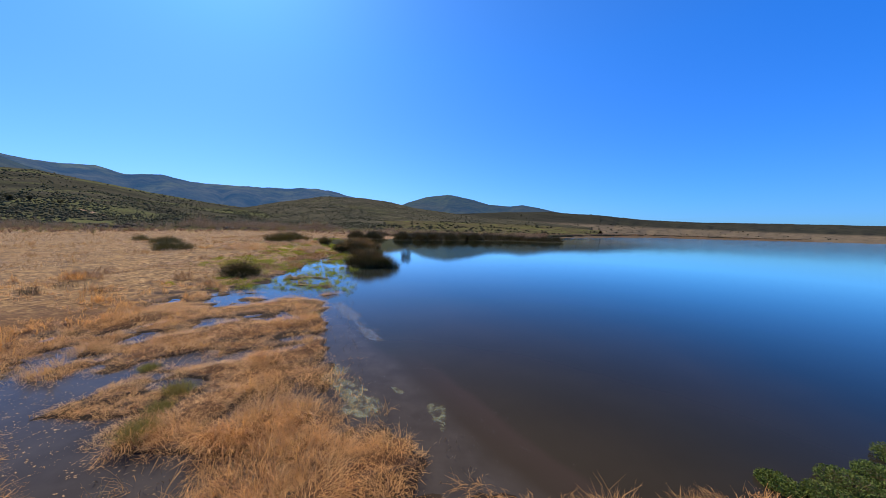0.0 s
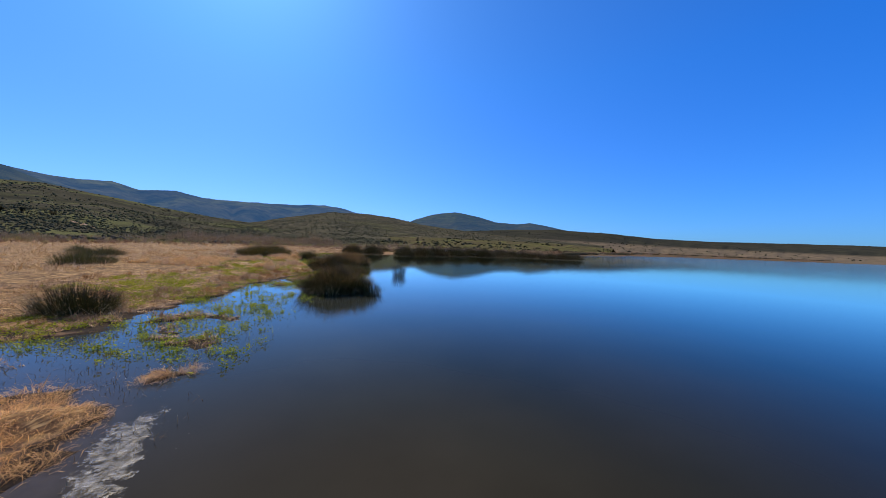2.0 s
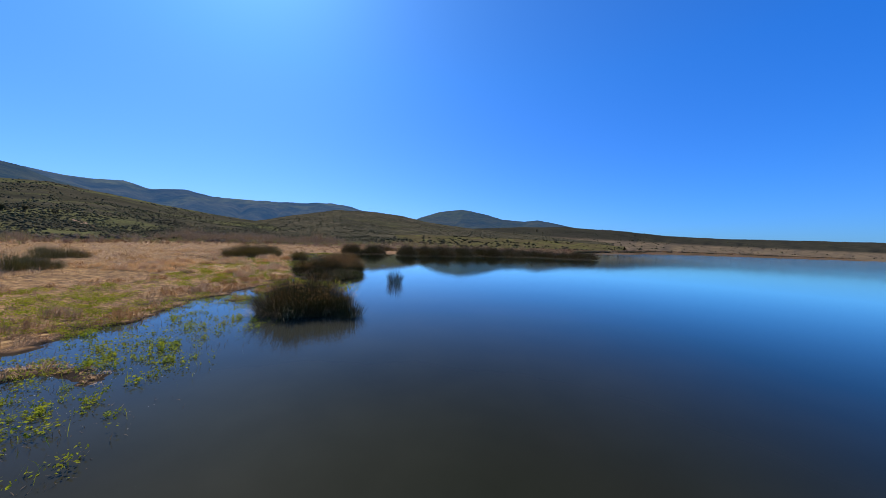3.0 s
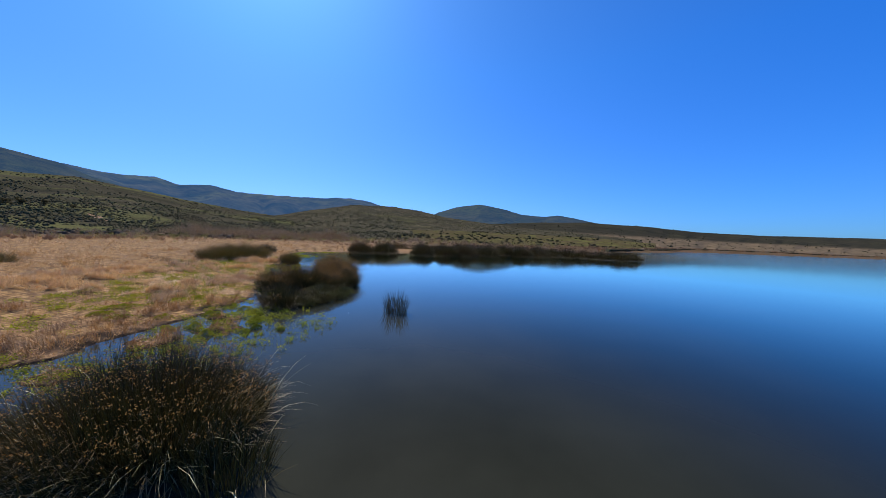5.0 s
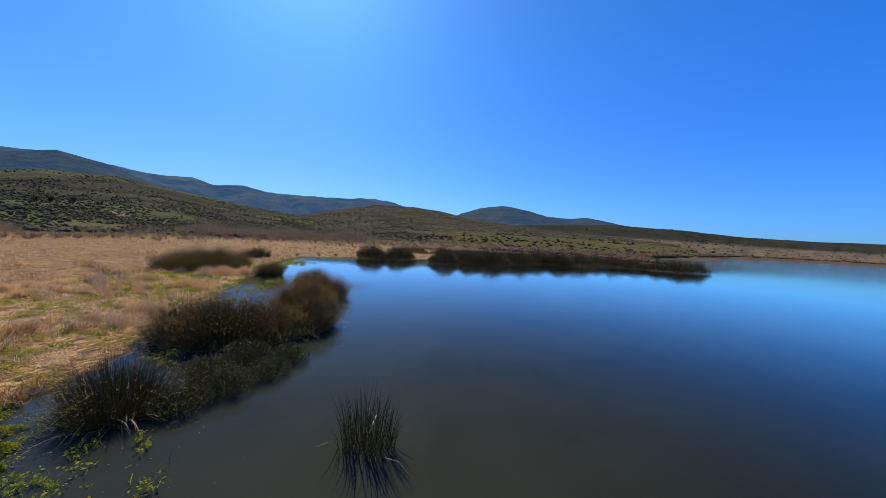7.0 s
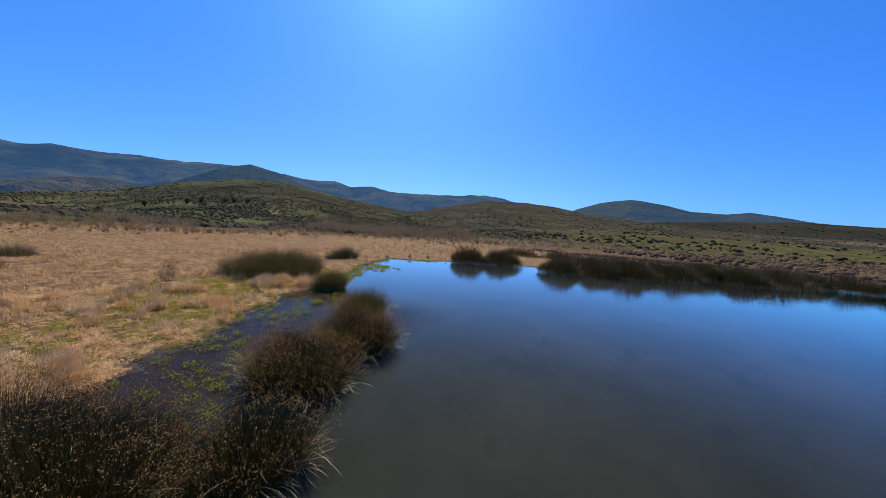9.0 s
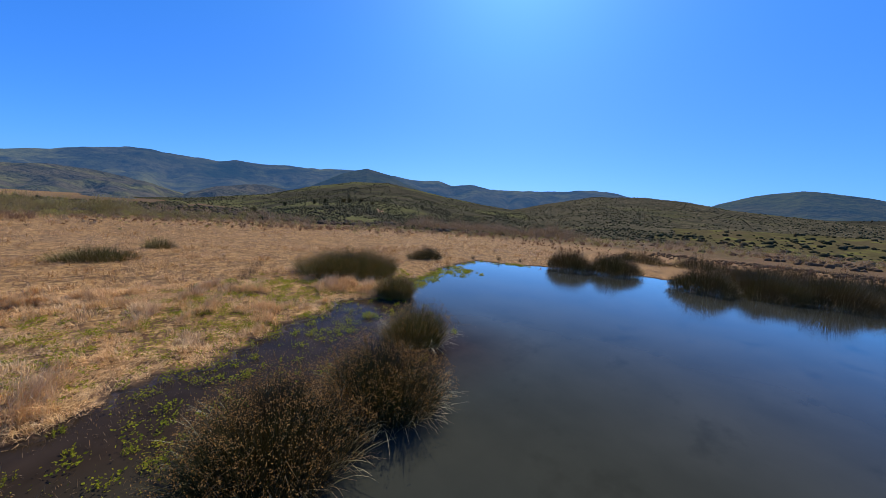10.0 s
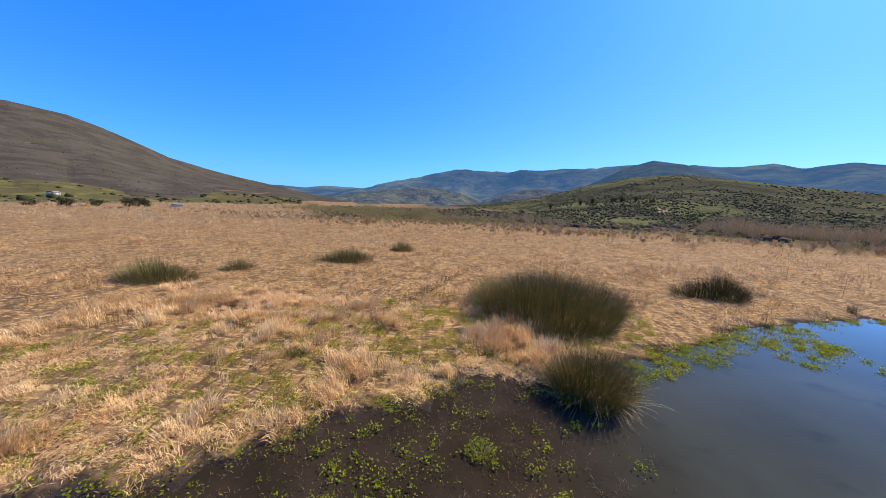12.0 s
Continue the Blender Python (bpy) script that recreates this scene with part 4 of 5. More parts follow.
for bx, by, rx, ry, h in [(-37.5, 136.0, 4.4, 4.2, 4.3), (-31.5, 141.0, 4.5, 4.5, 4.2), (-18.2, 138.6, 4.2, 4.0, 3.5), (-11.5, 143.5, 4.8, 4.5, 4.3), (-5.5, 147.0, 5.0, 4.6, 4.5),
                          (1.5, 154.5, 5.5, 4.8, 4.3), (8.0, 164.0, 5.5, 4.5, 4.1), (14.8, 161.8, 5.0, 4.5, 4.2), (21.5, 167.0, 5.5, 4.5, 4.4), (28.0, 172.8, 4.5, 4.5, 3.5), (35.0, 173.6, 5.0, 4.5, 4.0),
                          (41.0, 173.4, 5.0, 4.5, 4.0), (46.5, 170.6, 5.0, 4.5, 4.0), (52.5, 170.0, 5.0, 4.5, 4.0), (58.0, 173.0, 5.0, 4.5, 3.8), (-13.0, 153.5, 7.0, 5.0, 4.2), (-1.0, 163.0, 8.0, 5.5, 4.2), (13.0, 173.0, 9.0, 6.0, 4.0),
                          (28.0, 181.0, 9.0, 5.0, 3.6), (-36.0, 167.0, 8.0, 4.0, 3.8), (-23.0, 169.0, 8.0, 4.0, 4.0), (-10.0, 168.0, 8.0, 5.0, 3.8)]:
    bulrush_clump(bx, by, rx, ry, h * (1.06 + 0.10 * math.sin(bx * 1.7 + by)), 0, 4600 if by < 165 else 3000, 0.0, 0.05, "rounded dark bulrush islet in the open lake", 1.31, mat=TULEDARK, dome=0.72, rim_lean=0.40, ragged=0.88, arch=0.015)


# ---- far scrub ----
def bush_hulls(x, y, z, size, squash=0.75, sides=5):
    """Small ragged bush domes: a foot ring, a wider ring above it and an uneven top."""
    n = len(x)
    a = np.arange(sides) * 2 * np.pi / sides + rng.uniform(0, 6.28, (n, 1))
    rings = []
    for high, out, turn in ((-0.25, 0.75, 0.0), (0.55, 0.95, 0.5)):
        k = size[:, None] * out * rng.uniform(0.65, 1.3, (n, sides))
        b = a + turn * 2 * np.pi / sides
        rings.append(np.stack([x[:, None] + k * np.cos(b), y[:, None] + k * np.sin(b), z[:, None] + size[:, None] * high * squash * rng.uniform(0.6, 1.4, (n, sides))], 2))
    top = np.stack([x, y, z + size * squash * rng.uniform(0.9, 1.4, n)], 1)[:, None, :] + rng.normal(0, 0.15, (n, 1, 3)) * size[:, None, None]
    v = np.concatenate(rings + [top], 1)
    f = []
    for i in range(sides):
        k = (i + 1) % sides
        f += [(i, k, sides + i), (k, sides + k, sides + i), (sides + i, sides + k, 2 * sides)]
    return v.reshape(-1, 3), (np.array(f)[None] + (np.arange(n) * (2 * sides + 1))[:, None, None]).reshape(-1, 3)


def hill_scrub(name, label, h, count, r0, r1, size, mat, open_share=0.44, sides=4):
    """Bushes in dense masses with openings between, thinning with distance."""
    b = rng.uniform(h["az"][0], h["az"][-1], count)
    r = r0 + (r1 - r0) * rng.uniform(0, 1, count) ** 1.2
    x, y, z = hill_surface(h, b, r)
    mass = 0.6 * fbm(x / 45, y / 45, 19) + 0.4 * fbm(x / 11, y / 11, 23)
    ok = (mass + rng.normal(0, 0.05, count) > open_share) & (z > ground_height(x, y)) & (shore_distance(x, y) > 6)
    v, t = bush_hulls(x[ok], y[ok], z[ok], (0.5 + 1.4 * rng.random(ok.sum()) ** 2.2) * size, 0.75, sides)
    tagged(new(name, mesh_of(name, v, t, mat)), label, "scrub", kind="stuff")


hill_scrub("hill_scrub", "dark green chaparral bushes scattered over a hillside", C_HILL, 32000, 200, 600, 0.80, HILLSCRUB, 0.42, 3)
hill_scrub("hill_scrub", "dark chaparral bushes dotting a rounded hill", D_HILL, 19000, 250, 770, 0.82, HILLSCRUB, 0.39, 3)
hill_scrub("hill_scrub", "dark chaparral along a low ridge", F_HILL, 8000, 340, 1700, 1.6, DARKSCRUB, 0.42, 3)


def flat_scrub(name, label, mat, count, near, far, size, seed, east=24):
    """Low bushes in loose masses on the flats behind the marsh."""
    b, r = np.radians(rng.uniform(-112, east, count)), rng.uniform(near, far, count)
    x, y = -20 + r * np.sin(b), 70 + r * np.cos(b)
    ok = (shore_distance(x, y) > 8) & (0.5 * fbm(x / 30, y / 30, seed) + 0.5 * fbm(x / 9, y / 9, seed + 3) + rng.normal(0, 0.05, count) > 0.46)
    x, y = x[ok], y[ok]
    v, t = bush_hulls(x, y, ground_height(x, y), size * (0.4 + 1.3 * rng.random(len(x)) ** 2), 0.8, 5)
    tagged(new(name, mesh_of(name, v, t, mat)), label, "scrub", kind="stuff")


flat_scrub("flat_scrub", "grey-brown leafless scrub on the flats behind the marsh", WILLOWGREY, 4600, 150, 300, 1.2, 811, -38)
flat_scrub("flat_scrub", "dark evergreen scrub on the flats behind the marsh", DARKSCRUB, 2600, 165, 330, 1.1, 821, -38)
flat_scrub("flat_scrub", "olive-green low scrub on the flats behind the marsh", OLIVESCRUB, 3200, 155, 320, 1.0, 831, -30)


def thicket(name, label, mat, count, centre_line, wide, tall, twigs, leaf, twig=0.10):
    """Leafless or budding shrubs: sheaves of twigs with small leaves, along a line of the plan."""
    line = np.array(centre_line, dtype=float)
    k = rng.uniform(0, len(line) - 1.001, count)
    i = k.astype(int)
    at = line[i] + (line[i + 1] - line[i]) * (k - i)[:, None] + rng.normal(0, wide, (count, 2))
    at = at[shore_distance(at[:, 0], at[:, 1]) > 3]
    n = len(at)
    high = tall * rng.uniform(0.5, 1.1, n) * np.clip(1.0 + 2.6 * (fbm(at[:, 0] / 13, at[:, 1] / 13, 29, 3) - 0.45) + 2.6 * (fbm(at[:, 0] / 40, at[:, 1] / 40, 39, 2) - 0.37), 0.3, 1.7)
    own = np.repeat(np.arange(n), twigs)
    z = ground_height(at[:, 0], at[:, 1])
    base = np.stack([at[own, 0], at[own, 1], z[own]], 1) + rng.normal(0, 0.16, (len(own), 3)) * np.array([1, 1, 0]) * high[own][:, None]
    ln = high[own] * rng.uniform(0.5, 1.1, len(own))
    v, t = wisps(base, ln, np.full(len(own), twig), rng.uniform(0, 6.28, len(own)), np.abs(rng.normal(0.15, 0.42, len(own))), rng.uniform(-0.1, 0.5, len(own)))
    pieces = [(v, t)]
    lo = np.repeat(np.arange(n), leaf)
    q = rng.normal(0, 1, (len(lo), 3))
    q /= np.linalg.norm(q, axis=1)[:, None]
    q *= rng.uniform(0.3, 0.85, (len(lo), 1))
    c = np.stack([at[lo, 0], at[lo, 1], z[lo] + high[lo] * 0.5], 1) + q * np.stack([high[lo] * 0.7, high[lo] * 0.7, high[lo] * 0.45], 1)
    if leaf:
        pieces.append(leaves(c, (0.06 + 0.020 * high[lo]) * rng.uniform(0.5, 1.3, len(lo))))
    v, t = joined(pieces)
    tagged(new(name, mesh_of(name, v, t, mat)), label, "thicket", kind="stuff")


BELT = [(-200, 12), (-180, 30), (-165, 50), (-156, 85), (-154, 118), (-146, 155), (-118, 205), (-68, 248), (-20, 280), (40, 300)]
INNER = [(-150, -110), (-160, -50), (-155, 0), (-140, 50), (-138, 85), (-136, 115), (-128, 148), (-103, 192), (-62, 228), (-20, 255), (20, 272), (58, 265)]
OUTER = [(p[0] * 1.3, p[1] * 1.2 + 5) for p in BELT[1:]]
thicket("brown_thicket", "leafless grey-brown willow thicket behind the marsh", WILLOW, 760, BELT, 20, 3.4, 32, 34, 0.055)
thicket("brown_thicket", "tall leafless brown thicket beyond the cove", WILLOW, 230, [(-152, 184), (-132, 206), (-116, 220), (-92, 240)], 7, 8.5, 44, 60, 0.08)
WEST = [(-240, -36), (-222, 0), (-196, 20), (-176, 45), (-168, 66), (-166, 84)]
thicket("tall_willows", "tall grey-olive willows just coming into leaf", TALLWILLOW, 380, WEST, 10, 5.0, 46, 70, 0.06)
thicket("budding_willows", "tall yellow-green budding willows in the thicket", SPRING, 250, WEST, 12, 4.5, 16, 90, 0.05)
thicket("brown_thicket", "low leafless reddish-brown brush at the edge of the straw plain", RUSSET, 480, INNER, 8, 1.8, 34, 34, 0.06)
thicket("pale_reeds", "dry pale reeds along the edge of the straw plain", STRAW, 300, INNER[:7], 9, 1.3, 34, 4)
thicket("budding_willows", "yellow-green budding willows among bare thicket", SPRING, 360, BELT, 20, 3.3, 12, 66, 0.05)
thicket("budding_willows", "low yellow-green shrubs along the edge of the straw plain", SPRING, 190, INNER[2:], 11, 2.3, 10, 42, 0.05)
thicket("dark_scrub", "dark evergreen scrub behind the marsh", SCRUB, 260, OUTER, 24, 3.2, 6, 50)
FAR_SHORE = [(74, 215), (86, 262), (96, 294), (126, 326), (298, 532), (646, 702), (1100, 985)]
thicket("shore_brush", "reddish-brown dry brush along the far lake shore", RUSSET, 600, FAR_SHORE, 7, 3.0, 10, 20, 0.2)
thicket("pale_reeds", "pale dry reeds fringing the far lake shore", PALEREED, 700, [(p[0] - 1, p[1] + 2) for p in FAR_SHORE], 2.5, 1.3, 18, 0, 0.24)
thicket("brown_thicket", "grey-brown willow scrub rising behind the marsh", WILLOW, 420, OUTER, 26, 3.8, 20, 30, 0.10)
thicket("shore_brush", "reddish-brown dry brush behind the bulrush islets", RUSSET, 300, [(-80, 172), (-48, 184), (-10, 196), (25, 208), (48, 220)], 9, 1.5, 10, 30)

def shore_bushes(name, label, mat, count, line, off, deep, size):
    """Rounded bushes strewn along a shoreline, thinning away from the water."""
    line = np.array(line, dtype=float)
    k = (len(line) - 1.001) * rng.uniform(0, 1, count)
    i = k.astype(int)
    run = line[i + 1] - line[i]
    side = np.stack([-run[:, 1], run[:, 0]], 1) / np.linalg.norm(run, axis=1)[:, None]
    at = line[i] + run * (k - i)[:, None] + side * (off + deep * rng.exponential(0.5, count))[:, None]
    z = ground_height(at[:, 0], at[:, 1])
    ok = (z > 0.05) & (fbm(at[:, 0] / 14, at[:, 1] / 14, 37) > 0.40)
    v, t = bush_hulls(at[ok, 0], at[ok, 1], z[ok], size * rng.uniform(0.5, 1.3, int(ok.sum())), 0.8, 5)
    tagged(new(name, mesh_of(name, v, t, mat)), label, "brush", kind="stuff")


shore_bushes("shore_brush", "dark brush fringing the far lake shore", DARKSCRUB, 2600, FAR_SHORE, 0.0, 5.0, 1.25)
shore_bushes("shore_brush", "reddish-brown brush flat behind the far lake shore", BRUSH, 3600, FAR_SHORE, 6.0, 60.0, 1.25)
shore_bushes("shore_brush", "dry brown brush behind the bulrush islets", BRUSH, 1500, [(60, 200), (30, 192), (0, 186), (-40, 182)], -28.0, 12.0, 0.5)

thicket("brown_thicket", "russet-brown tufts of brush dotting the edge of the straw plain", RUSSET, 130, [(p[0] + 9, p[1] - 7) for p in INNER[2:9]], 5, 1.5, 40, 60, 0.07)

# green meadow in front of the rounded hill
M_HILL = build_hill("hill_9", "bright green meadow slope dotted with dark bushes", SHORE_EYE, [420, 420, 420, 430, 450, 500, 560], [225, 225, 230, 235, 245, 280, 350], [-34, -26, -14, -4, 8, 18, 27],
                    [-0.4, 0.35, 0.8, 0.95, 0.9, 0.75, 0.3], MEADOW, 1.2, 2.5, 50, 69, 200, 30, 1.5)
hill_scrub("meadow_scrub", "dark round bushes scattered over a green meadow", M_HILL, 2200, 235, 520, 1.35, SCRUB, 0.45, 5)
GREEN_FOOT = build_hill("hill_10", "low green slope at the foot of the brown mountain", LAST_EYE, 520, 240, [-176, -160, -149, -142, -136, -128, -120],
           [2.6, 2.4, 2.0, 1.3, 0.8, 0.4, 0.0], MEADOW, 1.2, 4, 60, 70, 160, 30)


# ---- marsh plants ----
def herb_mesh(shoots, each, wide, tall, leaf):
    """A leafy plant: a few leaning shoots with leaves all along them."""
    a, q = rng.uniform(0, 2 * np.pi, shoots), np.sqrt(rng.uniform(0, 1, shoots))
    foot = np.stack([np.cos(a) * q * wide * 0.7, np.sin(a) * q * wide * 0.7, np.full(shoots, -0.05)], 1)
    high = tall * rng.uniform(0.5, 1.1, shoots) * (1.1 - 0.45 * q)
    tip = foot + np.stack([np.cos(a) * q * wide * 0.5, np.sin(a) * q * wide * 0.5, high + 0.05], 1) + rng.normal(0, 0.03, (shoots, 3))
    k = np.repeat(np.arange(shoots), each)
    f = rng.uniform(0.25, 1.0, len(k))[:, None]
    c = foot[k] + (tip - foot)[k] * f + rng.normal(0, leaf * 0.8, (len(k), 3))
    pieces = [leaves(c, rng.uniform(0.6, 1.3, len(k)) * leaf, 0.6)]
    pieces.append(blades(foot, high, np.full(shoots, 0.014), a, rng.uniform(0.05, 0.4, shoots), rng.uniform(0, 0.3, shoots)))
    v, t = joined(pieces)
    return mesh_of("foliage", v, t, WADER)


HERBS = [herb_mesh(7, 9, 0.26, 0.34, 0.042), herb_mesh(11, 9, 0.36, 0.36, 0.044), herb_mesh(4, 9, 0.14, 0.42, 0.040), herb_mesh(14, 8, 0.46, 0.30, 0.044), herb_mesh(6, 6, 0.32, 0.18, 0.038)]


def scatter_plants(count, x0, x1, y0, y1, near, far, label, sizes, threshold=0.47, seed=201):
    """Single plants where the distance from the inner shore lies between near and far."""
    made = 0
    while made < count:
        x, y = rng.uniform(x0, x1), rng.uniform(y0, y1)
        px, py = np.array([x]), np.array([y])
        d = shore_distance(px, py)[0]
        if not near < d < far or fbm(px / 3.0, py / 3.0, seed)[0] < threshold:
            continue
        ob = new("marsh_plant")
        tagged(part("foliage", HERBS[int(rng.integers(len(HERBS)))], ob), kind="stuff")
        ob.location = (x, y, max(ground_height(px, py)[0], -0.02))
        ob.rotation_euler[2] = rng.uniform(0, 6.28)
        k = rng.uniform(*sizes)
        ob.scale = (k, k, k * rng.uniform(0.8, 1.3))
        tagged(ob, label, "plant", "marsh plants")
        made += 1


WADING = "small bright green leafy plant growing in shallow water"
scatter_plants(62, -20, -7, 30, 47, -6.0, -0.1, WADING, (0.6, 1.2), 0.42)
scatter_plants(40, -18, -6.5, 30, 46, -8.0, -4.0, WADING, (0.55, 1.1), 0.44)
scatter_plants(92, -18, -9.8, 51, 62.5, -10.5, -3.0, WADING, (0.35, 0.9), 0.40)
scatter_plants(28, -21, -9, 57, 66, -7.0, 0.3, "low spreading bright green plant in muddy shallows", (0.5, 1.1), 0.36)
scatter_plants(76, -36, -18, 70, 96, -10.5, -0.1, "yellow-green leafy plant on wet dark mud", (0.4, 0.95), 0.38)


def herb_carpet(name, label, count, x0, x1, y0, y1, near, far, threshold, seed, lift=0.03, leaf=0.04, rise=0.12, grain=0.8, mat=None, clump=0):
    """Low leaves over a stretch of shore: evenly strewn, or gathered in small clumps."""
    x, y = rng.uniform(x0, x1, count), rng.uniform(y0, y1, count)
    d = shore_distance(x, y)
    fade = np.clip(1 - np.abs(d - (near + far) / 2) / (far - near) * 2, 0, 1)
    ok = (d > near) & (d < far) & (0.6 * fbm(x / grain, y / grain, seed) + 0.4 * fbm(x / 5, y / 5, seed + 9) + rng.normal(0, 0.02, count) + 0.06 * fade > threshold)
    x, y = x[ok], y[ok]
    if clump:
        many = (clump * rng.uniform(0.2, 1.6, len(x)) ** 1.5).astype(int) + 4
        k = np.repeat(np.arange(len(x)), many)
        wide = 0.045 * np.sqrt(many[k])
        x, y = x[k] + rng.normal(0, 1, len(k)) * wide * 0.7, y[k] + rng.normal(0, 1, len(k)) * wide * 0.7
    z = np.maximum(ground_height(x, y), 0.0) + lift + rng.uniform(0, rise, len(x))
    v, t = leaves(np.stack([x, y, z], 1), rng.uniform(0.6, 1.4, len(x)) * leaf, 0.4)
    tagged(new(name, mesh_of(name, v, t, mat or HERB)), label, "plants", kind="stuff")


herb_carpet("herb_carpet", "low yellow-green herbs sprouting in clumps through the straw", 4600, -48, -14, 40, 104, -0.5, 13.0, 0.495, 301, 0.03, 0.046, 0.26, 1.2, None, 56)
herb_carpet("herb_carpet", "green leafy rosettes sprouting through pale straw", 620, -50, -26, 66, 100, 0.5, 14.0, 0.46, 321, 0.03, 0.050, 0.26, 1.0, WADER, 34)
herb_carpet("herb_mats", "yellow-green sprigs on the wet dark mud", 640, -38, -18, 68, 97, -6.0, 0.3, 0.46, 323, 0.02, 0.050, 0.24, 0.9, WADER, 24)
herb_carpet("herb_mats", "leafy green sprigs standing in open shallows", 200, -18, -9.6, 50, 63, -10.5, -2.0, 0.45, 325, 0.0, 0.050, 0.34, 0.9, WADER, 20)
herb_carpet("herb_mats", "leafy green sprigs standing in the shallows beside the reeds", 190, -16, -6, 29, 44, -8.5, -1.0, 0.45, 327, 0.0, 0.050, 0.32, 0.9, WADER, 20)
herb_carpet("herb_carpet", "yellow-green herb carpet along the muddy lake edge", 600, -24, -13, 29, 47, -0.4, 6.0, 0.495, 311, 0.02, 0.044, 0.16, 1.2, None, 46)
herb_carpet("herb_mats", "yellow-green herb mats spreading into the shallows", 700, -22, -12.5, 48, 66, -5.5, 0.2, 0.535, 313, 0.01, 0.042, 0.14, 0.9, None, 30)
herb_carpet("herb_mats", "yellow-green herb mats by the reed-fringed shore", 420, -20, -9, 30, 47, -4.5, 0.2, 0.535, 315, 0.01, 0.042, 0.14, 0.9, None, 28)
herb_carpet("floating_weed", "bright green floating weed along the edge of the cove", 2500, -53, -35, 98, 130, -1.8, 0.5, 0.468, 303, 0.01, 0.055, 0.15, 0.9, None, 30)
herb_carpet("floating_weed", "patch of bright green floating weed in the cove", 150, -45, -39, 109.5, 115.5, -7.0, 0.2, 0.455, 305, 0.01, 0.055, 0.15, 0.9, None, 34)
herb_carpet("wading_weed", "sparse dark green stems and leaves in the shallows", 22000, -21, -6, 30, 70, -9.0, 0.0, 0.60, 305, 0.005, 0.035, 0.10, 0.5, WADER)
herb_carpet("wading_weed", "sparse green leaves on the wet mud", 14000, -36, -16, 68, 96, -11.0, 0.0, 0.578, 307, 0.02, 0.032, 0.16, 0.45, WADER)


def leafy_bush(x, y, wide, tall, count, label, mat, leaf=1.0, group="bushes on the near shore", stem=None):
    root = tagged(new("leafy_bush"), label, "bush", group)
    root.location = (x, y, 0.0)
    a, q = rng.uniform(0, 2 * np.pi, count), np.sqrt(rng.uniform(0, 1, count))
    c = np.stack([np.cos(a) * q * wide, np.sin(a) * q * wide, tall * (1.05 - 0.5 * q) * rng.uniform(0.2, 1.0, count)], 1)
    v, t = leaves(c, rng.uniform(0.018, 0.042, count) * leaf)
    tagged(part("foliage", mesh_of("foliage", v, t, mat), root), kind="stuff")
    n = count // 8
    v, t = blades(np.stack([c[:n, 0] * 0.5, c[:n, 1] * 0.5, np.full(n, -0.05)], 1), np.full(n, tall * 0.9), np.full(n, 0.02), a[:n], rng.uniform(0.1, 0.6, n), rng.uniform(0, 0.4, n))
    tagged(part("stem_mass", mesh_of("stem_mass", v, t, stem or DRY), root), kind="stuff")


for bx, by, wide, tall in [(11.2, 10.2, 0.45, 0.30), (12.0, 9.8, 0.5, 0.40), (12.9, 10.2, 0.6, 0.50), (14.2, 10.5, 0.6, 0.42), (15.6, 11.2, 0.6, 0.60), (13.2, 9.4, 0.7, 0.45), (14.6, 9.8, 0.6, 0.40), (11.4, 9.2, 0.5, 0.3)]:
    leafy_bush(bx, by, wide, tall * 0.8, 2000, "leafy green bush on the grassy lake shore", BUSHLEAF)
for bx, by, wide, tall in [(-14.1, 66.0, 1.1, 0.9), (-13.7, 67.6, 1.2, 1.1), (-15.2, 68.0, 1.2, 1.3), (-13.2, 69.4, 1.1, 0.9), (-13.4, 71.2, 1.1, 1.0), (-15.0, 70.0, 1.3, 1.5)]:
    leafy_bush(bx, by, wide, tall, 2000, "leafy olive-green weeds tangled at the foot of bulrushes", TANGLE, 1.3, "weeds among the bulrushes", TULE)
leafy_bush(-31.0, 90.6, 0.55, 0.55, 420, "leafy yellow-green plant on the dark mud", WADER)


def herb_mound(x, y, rx, ry, tall, turn, count, label):
    """A dense low cushion of small leaves."""
    a, q = rng.uniform(0, 2 * np.pi, count), rng.uniform(0, 1, count) ** 0.6
    edge = 0.62 + 0.75 * vnoise(np.cos(a) * 1.6 + x * 3, np.sin(a) * 1.6 + y * 3, 15)
    c = np.stack([rx * q * edge * np.cos(a), ry * q * edge * np.sin(a), np.zeros(count)], 1)
    c[:, 2] = tall * (1 - q**2) * (0.45 + 1.0 * vnoise(c[:, 0] * 5 + x, c[:, 1] * 5 + y, 16)) + rng.uniform(0, 0.07, count)
    v, t = leaves(c, rng.uniform(0.018, 0.040, count), 0.5)
    ob = tagged(new("herb_mound", mesh_of("herb_mound", v, t, HERB)), label, "plant", "herb mounds")
    ob.location = (x, y, max(float(ground_height(np.array([x]), np.array([y]))[0]), 0.0))
    ob.rotation_euler[2] = radians(turn)


